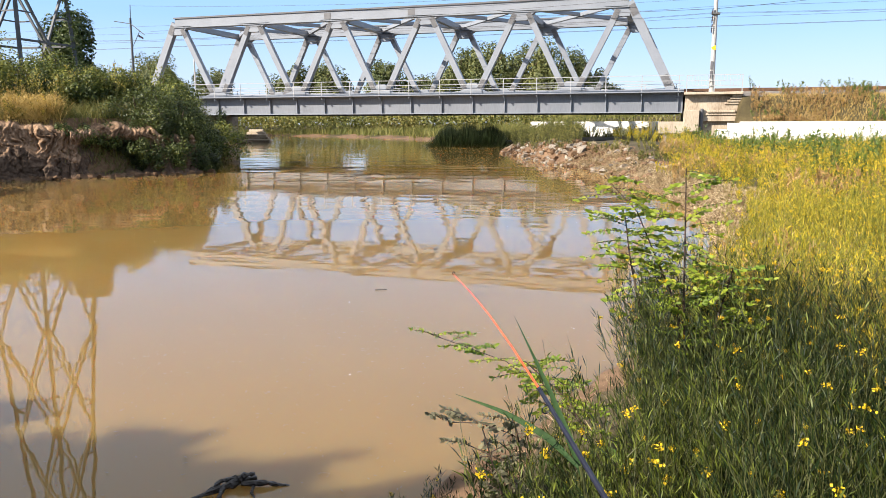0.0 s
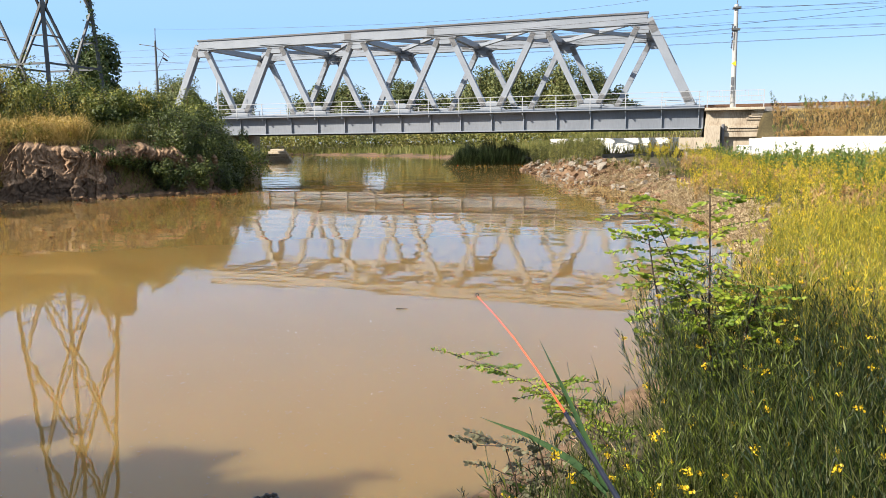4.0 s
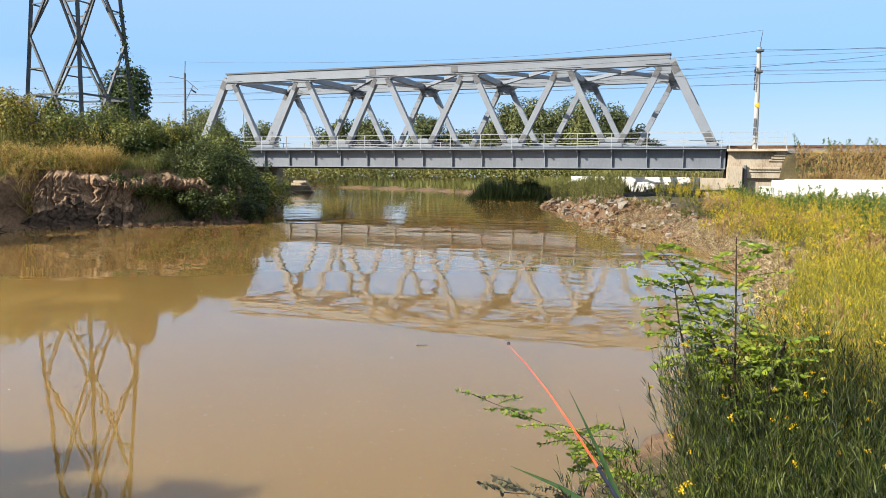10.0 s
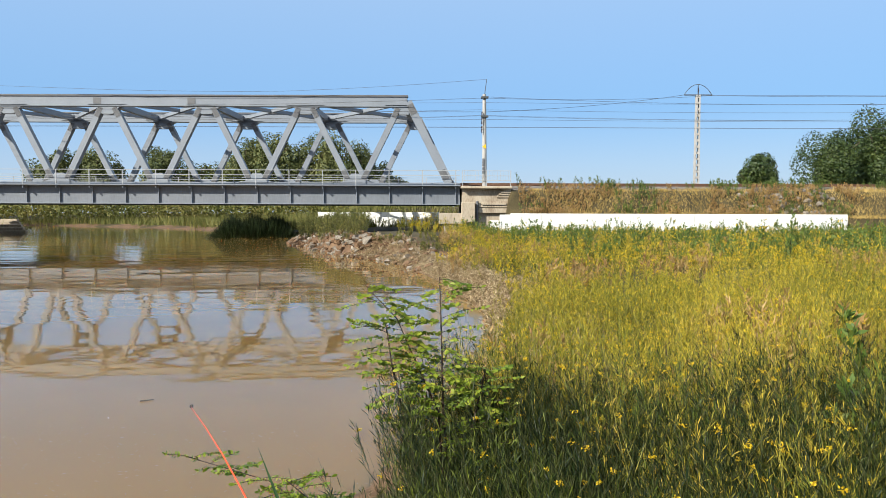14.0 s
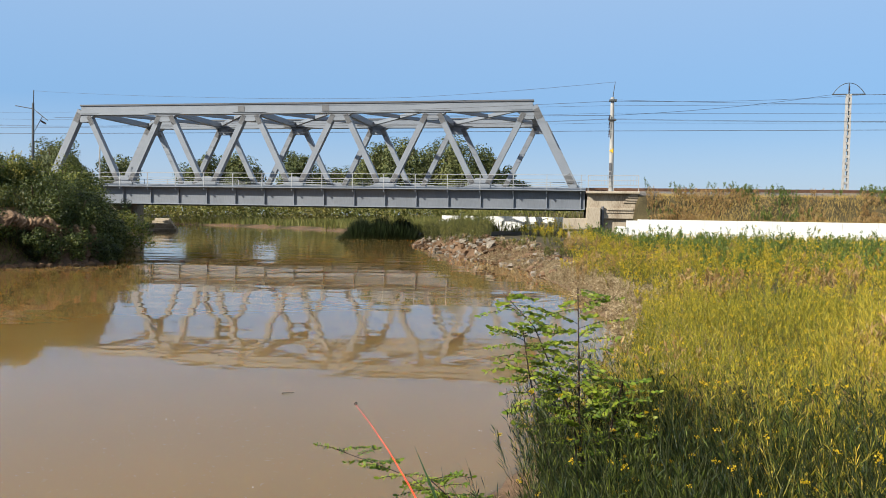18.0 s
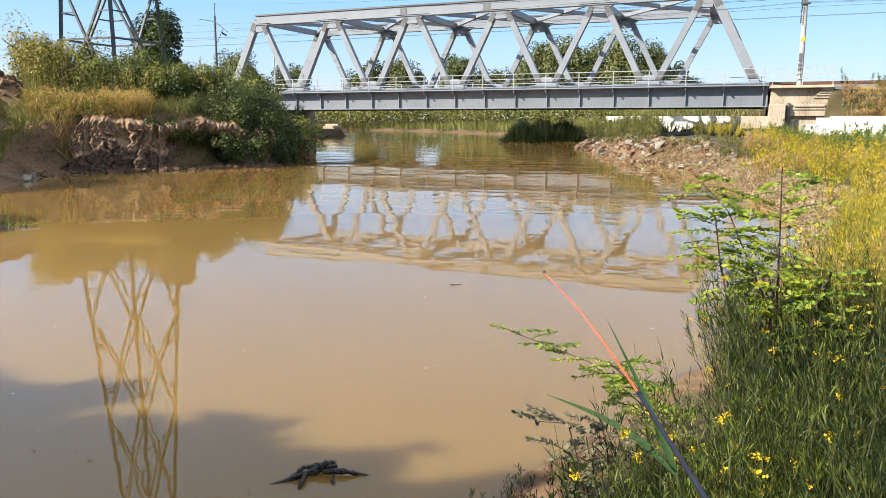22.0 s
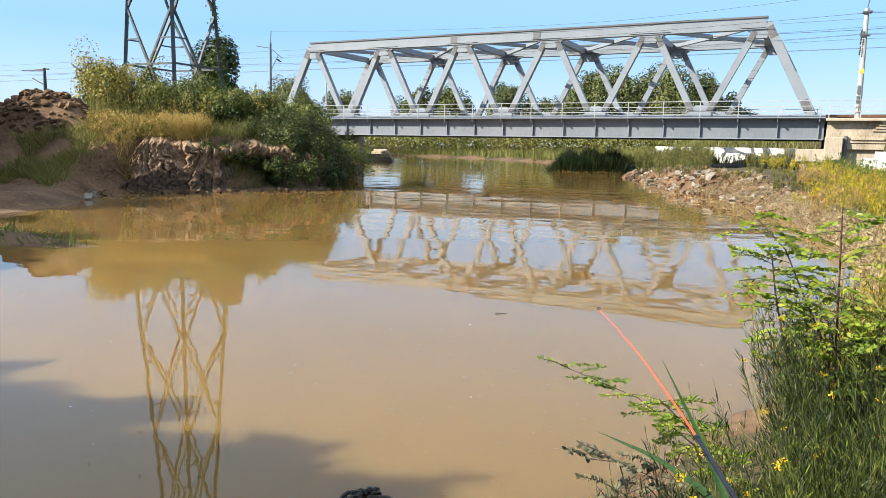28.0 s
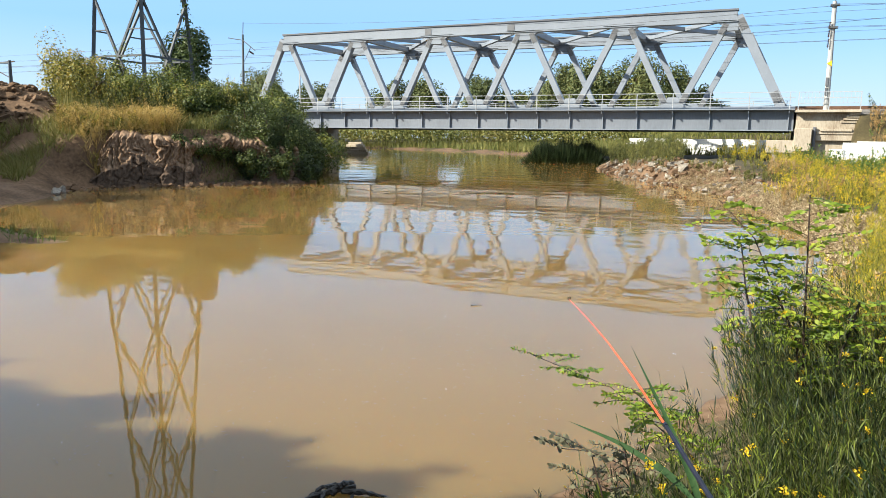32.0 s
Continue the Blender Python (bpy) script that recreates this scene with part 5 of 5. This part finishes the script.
# ---- the near bank, small things ----
def pinnate(rng, base, tip, pairs, size):
    """Leaflets and stalk of one feathered leaf between two points, with a slight droop."""
    base, tip = np.array(base), np.array(tip)
    u = np.linspace(0.15, 1, pairs)[:, None]
    ln = np.linalg.norm(tip - base)
    mid = base + (tip - base) * u - np.array([0, 0, 1]) * (0.22 * ln * u ** 2)
    d = unit(tip - base)
    side = unit(np.cross(d, [0, 0, 1.0]))
    c, a = [], []
    for s in (-1, 1):
        dirs = unit(side * s + d * 0.35 + rng.normal(size=(pairs, 3)) * 0.22 - [0, 0, 0.15])
        c.append(mid + dirs * size * 0.5)
        a.append(dirs)
    c.append(mid[-1:] + d * size * 0.5), a.append(d[None])
    c, a = np.concatenate(c), np.concatenate(a)
    L = size * rng.uniform(0.75, 1.15, len(c))
    up = unit(np.cross(a, np.cross(unit(rng.normal(size=(1, 3)) * 0.35 + [-0.3, -0.75, 0.6]), a)) + rng.normal(size=a.shape) * 0.22)
    sd = np.cross(a, up)
    w = (L * 0.23)[:, None]
    h = (L * 0.5)[:, None]
    quad = np.stack([c - a * h, c - a * h * 0.35 + sd * w, c + a * h * 0.5 + sd * w * 0.85, c + a * h, c + a * h * 0.5 - sd * w * 0.85, c - a * h * 0.35 - sd * w], 1)
    stalk = np.concatenate([base[None], mid])
    return quad.reshape(-1, 3), stalk


TWIG = material("dark_twig_bark", [(0.02, 0.012, 0.008), (0.06, 0.036, 0.024)], 0.8, 9, 0.3, 0, 60)


def sapling(name, label, stems, seed, n_leaves, lsize, leaf_len, at, mat=None, thick=0.0075):
    rng = np.random.RandomState(seed)
    ob = thing(name, label, "sapling", at=at)
    off = np.array(at)
    foliage = []
    for stem in stems:
        bm = bmesh.new()
        st = [np.array(p) for p in stem]
        r = thick
        for i, (a, b) in enumerate(zip(st, st[1:])):
            r2 = r * 0.72
            add_rod(bm, a - off, b - off, r, r2, 7)
            r = r2
        for k in range(n_leaves):
            u = 0.25 + 0.75 * (k + rng.uniform(0, 0.5)) / n_leaves
            f = min(u * (len(st) - 1), len(st) - 1.001)
            p = st[int(f)] + (st[int(f) + 1] - st[int(f)]) * (f - int(f))
            a = k * 2.4 + rng.uniform(-0.4, 0.4)
            ln = leaf_len * rng.uniform(0.7, 1.2)
            tip = p + np.array([math.copysign(0.35 + 0.65 * abs(math.cos(a)), math.cos(a)), math.sin(a) * 0.5, rng.uniform(-0.1, 0.55)]) * ln
            q, stalk = pinnate(rng, p - off, tip - off, rng.randint(9, 13), lsize)
            foliage.append(q)
            for a2, b2 in zip(stalk, stalk[1:]):
                add_rod(bm, a2, b2, 0.0016, 0.0012, 4)
        part("stem", bm, TWIG, ob, "thin reddish-brown stem")
    tagged(mesh_of("leaves", np.concatenate(foliage), 6, mat or SAPLING_LEAF, ob), kind="stuff")
    return ob


G0 = float(height(0.15, 3.45))
sapling("locust_sapling", "fresh green locust sapling with feathered leaves at the water's edge",
        [[(0.17, 3.43, G0), (0.132, 3.452, 1.008), (0.027, 3.505, 1.225), (-0.077, 3.542, 1.453), (-0.241, 3.554, 1.621)],
         [(0.20, 3.43, G0), (0.154, 3.458, 1.035), (0.145, 3.50, 1.35), (0.134, 3.559, 1.66)],
         [(0.10, 3.43, G0), (-0.051, 3.464, 1.039), (-0.10, 3.50, 1.24), (-0.131, 3.537, 1.424)],
         [(0.24, 3.44, G0), (0.30, 3.46, 0.95), (0.36, 3.50, 1.2)]], 201, 30, 0.035, 0.19, (0.15, 3.45, G0))
G1 = float(height(-0.1, 2.9))
sapling("low_branch", "low green branch with feathered leaves over the water",
        [[(0.05, 2.75, G1), (-0.25, 2.95, 0.62), (-0.62, 3.15, 0.78), (-1.075, 3.385, 0.808)],
         [(-0.05, 2.75, G1), (-0.3, 2.9, 0.72), (-0.5, 2.95, 0.86)]], 207, 22, 0.028, 0.16, (0.0, 2.8, G1), thick=0.005)
sapling("wilted_shoot", "wilted grey-brown shoot hanging at the water's edge",
        [[(-0.33, 2.1, 0.35), (-0.39, 2.0, 0.75), (-0.46, 2.0, 0.98), (-0.56, 2.0, 0.97)], [(-0.30, 2.1, 0.35), (-0.39, 2.03, 0.85), (-0.51, 2.05, 0.88)], [(-0.30, 2.1, 0.35), (-0.35, 2.05, 0.9), (-0.37, 2.05, 0.98)]],
        209, 8, 0.024, 0.10, (-0.33, 2.1, 0.4), leafy("wilted_leaves", [(0.035, 0.035, 0.018), (0.15, 0.135, 0.075)], 0.7, 0.15, 6), 0.0035)


def strap_leaf(name, label, pts, width, mat, at):
    """A long folded reed leaf that follows the points and tapers to its tip."""
    pts = [np.array(p, float) - np.array(at) for p in pts]
    V, F = [], []
    n = 14
    P = []
    for k in range(n + 1):
        u = k / n * (len(pts) - 1)
        i = min(int(u), len(pts) - 2)
        P.append(pts[i] + (pts[i + 1] - pts[i]) * (u - i))
    P = np.array(P)
    P[1:-1] = (P[:-2] + 2 * P[1:-1] + P[2:]) / 4
    for k in range(n + 1):
        d = unit(P[min(k + 1, n)] - P[max(k - 1, 0)])
        sd = unit(np.cross(d, [0.3, -1.0, 0.5]))
        up = np.cross(sd, d)
        w = width / 2 * min(1, 0.35 + 2.2 * k / n) * (1 - (k / n) ** 2.2)
        V += [P[k] - sd * w + up * w * 0.4, P[k], P[k] + sd * w + up * w * 0.4]
    for k in range(n):
        a = 3 * k
        F += [[a, a + 1, a + 4, a + 3], [a + 1, a + 2, a + 5, a + 4]]
    ob = mesh_of(name, V, 4, mat, None, loops=np.array(F), smooth=True)
    ob.location = at
    return tagged(ob, label, "leaf", "reed leaves by the rod")


REED_LEAF = material("broad_reed_leaf", [(0.010, 0.026, 0.007), (0.022, 0.048, 0.013)], 0.75, 12, 0.15, 0, 90, 0.15)
strap_leaf("reed_leaf", "long dark green reed leaf hanging over the water", [(-0.125, 1.55, 1.105), (-0.20, 1.60, 1.145), (-0.32, 1.67, 1.165), (-0.478, 1.777, 1.154)], 0.018, REED_LEAF, (-0.1, 1.53, 0.98))
strap_leaf("reed_leaf", "upright dark green reed leaf beside the rod", [(-0.112, 1.545, 1.075), (-0.145, 1.59, 1.14), (-0.22, 1.72, 1.22), (-0.358, 1.97, 1.328)], 0.018, REED_LEAF, (-0.06, 1.52, 0.85))
bm = bmesh.new()
for a, b in (((-0.02, 1.55, 0.42), (-0.06, 1.52, 0.86)), ((-0.06, 1.52, 0.86), (-0.12, 1.547, 1.11))):
    add_rod(bm, a, b, 0.005, 0.004, 7)
tagged(part("reed_stalk", bm, STEM), "green reed stalk growing from the bank", "plant")

# fishing rod
ROD_TIP, ROD_JOINT = Vector((-0.528, 1.939, 1.444)), Vector((-0.194, 1.400, 1.339))
ROD_BUTT = ROD_JOINT + (ROD_JOINT - ROD_TIP) * 1.55 + Vector((0, 0, -0.12))
fr = thing("fishing_rod", "fishing rod with an orange tip and dark blue blank", "fishing rod", at=tuple(ROD_BUTT))
ORANGE = material("orange_rod_paint", [(0.62, 0.055, 0.02), (0.72, 0.085, 0.025)], 0.35, 20, 0)
BLANK = material("dark_blue_carbon", [(0.006, 0.007, 0.014), (0.012, 0.014, 0.026)], 0.38, 20, 0)
bm = bmesh.new()
ROD_PTS = [ROD_JOINT.lerp(ROD_TIP, u) + Vector((0, 0, 0.018 * math.sin(math.pi * u))) for u in (0, 0.25, 0.5, 0.75, 1)]
for k, (a, b) in enumerate(zip(ROD_PTS, ROD_PTS[1:])):
    add_rod(bm, a, b, 0.0025 - 0.00045 * k, 0.00205 - 0.00045 * k, 8)
part("tip_section", put(fr, bm), ORANGE, fr, "slender orange quiver tip")
part("blank", put(fr, rod(ROD_BUTT, ROD_JOINT, 0.0075, 0.0042, 12)), BLANK, fr, "glossy dark blue blank")
part("joint_ring", put(fr, rod(ROD_JOINT - (ROD_JOINT - ROD_TIP) * -0.0, ROD_JOINT + (ROD_JOINT - ROD_TIP) * 0.012, 0.0046, 0.0046, 12)), BLANK, fr, "black joint ring")


def ring(c, n, r, t):
    bm = bmesh.new()
    m = Vector(n).to_track_quat("Z", "Y").to_matrix().to_4x4()
    for k in range(12):
        a, b = 2 * math.pi * k / 12, 2 * math.pi * (k + 1) / 12
        p, q = (Matrix.Translation(c) @ m @ Vector((r * math.cos(v), r * math.sin(v), 0)) for v in (a, b))
        add_rod(bm, p, q, t, t, 6)
    return bm


AX = (ROD_TIP - ROD_JOINT).normalized()
for c, r in ((ROD_TIP + Vector((0, 0, 0.004)), 0.004), (ROD_JOINT - AX * 0.06 + Vector((-0.008, 0, -0.012)), 0.009)):
    part("guide_ring", put(fr, ring(c, AX, r, 0.0012)), BLANK, fr, "black line guide")


# rubble, clods and stones
def stones(name, label, rng, p, size, mat, sink=0.3, flat=0.7, group=""):
    """Loose stones as separate things that share a few meshes."""
    shapes = []
    for k in range(7):
        bm = bmesh.new()
        bmesh.ops.create_icosphere(bm, subdivisions=2, radius=0.56)
        for v in bm.verts:
            n = noise.noise(v.co * 2.2 + Vector((k * 7.1, 0, 0)))
            v.co *= 1 + 0.45 * n
            v.co.z *= flat
        for cut in range(8):
            d = Vector((rng.normal(), rng.normal(), rng.normal())).normalized()
            bmesh.ops.bisect_plane(bm, geom=bm.verts[:] + bm.edges[:] + bm.faces[:], plane_co=d * rng.uniform(0.24, 0.38), plane_no=d, clear_outer=True)
            bmesh.ops.holes_fill(bm, edges=bm.edges)
        me = bpy.data.meshes.new(name)
        bm.to_mesh(me)
        bm.free()
        me.materials.append(mat)
        shapes.append(me)
    for x, y in p:
        s = size * rng.uniform(0.45, 1.5)
        ob = new(name, shapes[rng.randint(7)])
        z = float(height(x, y))
        ob.matrix_basis = Matrix.Translation((x, y, max(z, -0.05) + s * flat * (0.5 - sink) * 0.8)) @ Euler((rng.uniform(-0.4, 0.4), rng.uniform(-0.4, 0.4), rng.uniform(0, 6.28))).to_matrix().to_4x4() @ Matrix.Diagonal((s * rng.uniform(0.8, 1.5), s, s, 1))
        tagged(ob, label, "stone", group)


rng = np.random.RandomState(31)
p = spots(rng, 520, -11, 0.5, 24, 50, lambda x, y, d: (d > -0.1) & (d < 1.7))
stones("rubble_stone", "broken grey-brown rubble stone on the bank edge", rng, p[:250], 0.19, STONE, group="rubble on the bank")
stones("rubble_stone", "large pale slab of rubble on the bank edge", rng, p[250:280], 0.38, STONE, 0.25, 0.45, group="rubble on the bank")
stones("earth_lump", "brown earth lump slipped down the bank edge", rng, p[280:], 0.26, EARTH, group="lumps on the bank")
p = spots(rng, 18, -6.5, 0.5, 28, 38, lambda x, y, d: (d > 0.1) & (d < 1.3))
stones("rubble_stone", "tilted piece of broken pale concrete in the rubble", rng, p, 0.42, STONE, 0.1, 0.4, group="rubble on the bank")
p = spots(rng, 90, 23.5, 31, 55.0, 57.6, lambda x, y, d: d > 0)
stones("heap_stone", "pale broken stone dumped on the railway bank", rng, p, 0.4, STONE, group="stones on the railway bank")
stones("shore_stone", "pale worn stone lying on the muddy shore", rng, [(-20.75, 15.9), (-20.25, 15.3)], 0.6, STONE, group="stones on the mud")
p = spots(rng, 400, -34, -25, 15.5, 21, lambda x, y, d: np.hypot((x + 28.1) / 3.0, (y - 19.4) / 2.0) < 1)
stones("earth_clod", "brown clod of dug earth on the spoil heap", rng, p, 0.23, EARTH, group="clods of the spoil heap")
p = spots(rng, 110, -24, -15, 16.5, 25, lambda x, y, d: (d > -0.15) & (d < 0.35))
stones("clay_lump", "brown clay lump fallen from the cut bank", rng, p, 0.22, EARTH, group="lumps under the cut bank")

# debris on the water
rng = np.random.RandomState(41)
FLOAT = material("wet_wood_chips", [(0.05, 0.035, 0.02), (0.16, 0.12, 0.08)], 0.7, 9, 0.1)
PALE = material("pale_foam_fleck", [(0.55, 0.5, 0.42), (0.75, 0.7, 0.62)], 0.8, 9, 0)
p = np.concatenate([spots(rng, 200, -9, 0.5, 2.6, 14, lambda x, y, d: d < -0.25), spots(rng, 520, -4.0, 0.3, 2.6, 6.5, lambda x, y, d: d < -0.12)])
L = rng.uniform(0.004, 0.03, len(p)) * rng.uniform(0.4, 1, len(p))
a = rng.uniform(0, 6.28, len(p))
c = np.column_stack([p, np.full(len(p), 0.006)])
al = np.column_stack([np.cos(a), np.sin(a), np.zeros(len(p))])
ob = mesh_of("floating_bits", np.concatenate([np.stack([c - al * L[:, None], c + np.cross(al, [0, 0, 0.0045]), c + al * L[:, None], c - np.cross(al, [0, 0, 0.0045])], 1).reshape(-1, 3)]), 4, FLOAT)
tagged(ob, "small dark twigs and chips floating on the water", "debris", kind="stuff")
p = spots(rng, 46, -9, 0.5, 2.6, 14, lambda x, y, d: d < -0.25)
c = np.column_stack([p, np.full(len(p), 0.007)])
al = unit(np.column_stack([rng.normal(size=(len(p), 2)), np.zeros(len(p))]))
L = rng.uniform(0.004, 0.013, len(p))[:, None]
sd = np.cross(al, [0, 0, 1.0])
tagged(mesh_of("foam_flecks", np.stack([c - al * L, c + sd * L * 0.7, c + al * L, c - sd * L * 0.7], 1).reshape(-1, 3), 4, PALE), "pale flecks floating on the water", "debris", kind="stuff")
tw = part("floating_twig", rod((-3.02, 7.38, 0.008), (-2.90, 7.44, 0.009), 0.006, 0.003, 7), FLOAT)
tagged(tw, "dark twig floating on the water", "twig")
BLACK_WOOD = material("wet_black_wood", [(0.006, 0.005, 0.005), (0.03, 0.026, 0.022)], 0.4, 14, 0.8, 0, 60)
br = thing("sunken_branch", "black wet root stub sticking out of the shallows", "branch", at=(-2.0, 2.95, 0))
rng = np.random.RandomState(55)


def limb(pts, r0, r1):
    """A gnarled limb through the points, its girth uneven from ring to ring."""
    bm = bmesh.new()
    P = [Vector(p) for p in pts]
    rings = []
    for k in range(13):
        u = k / 12 * (len(P) - 1)
        i = min(int(u), len(P) - 2)
        c = P[i].lerp(P[i + 1], u - i) - br.location
        q = (P[i + 1] - P[i]).to_track_quat("Z", "Y")
        r = (r0 + (r1 - r0) * k / 12) * rng.uniform(0.65, 1.3)
        rings.append([bm.verts.new(c + q @ Vector((math.cos(a) * r * rng.uniform(0.7, 1.2), math.sin(a) * r * rng.uniform(0.7, 1.2), 0))) for a in (j * 0.785 for j in range(8))])
    for A, B in zip(rings, rings[1:]):
        for j in range(8):
            bm.faces.new((A[j], A[(j + 1) % 8], B[(j + 1) % 8], B[j]))
    bm.faces.new(rings[-1])
    bm.faces.new(list(reversed(rings[0])))
    part("limb", bm, BLACK_WOOD, br)


limb([(-2.22, 2.80, -0.02), (-2.10, 2.93, 0.008), (-2.02, 3.03, 0.022), (-1.96, 3.12, 0.012)], 0.012, 0.024)
limb([(-2.04, 3.00, 0.01), (-1.99, 3.06, 0.05), (-1.94, 3.08, 0.058)], 0.026, 0.008)
limb([(-1.99, 3.03, 0.02), (-1.88, 3.07, 0.022), (-1.76, 3.12, -0.006)], 0.02, 0.007)
limb([(-2.06, 2.97, 0.015), (-2.03, 2.90, 0.02), (-2.02, 2.84, -0.01)], 0.016, 0.008)
limb([(-2.12, 2.92, 0.0), (-2.09, 3.0, 0.035), (-2.03, 3.06, 0.03)], 0.012, 0.016)
limb([(-1.93, 3.05, 0.012), (-1.90, 2.98, 0.01), (-1.86, 2.95, -0.008)], 0.010, 0.005)
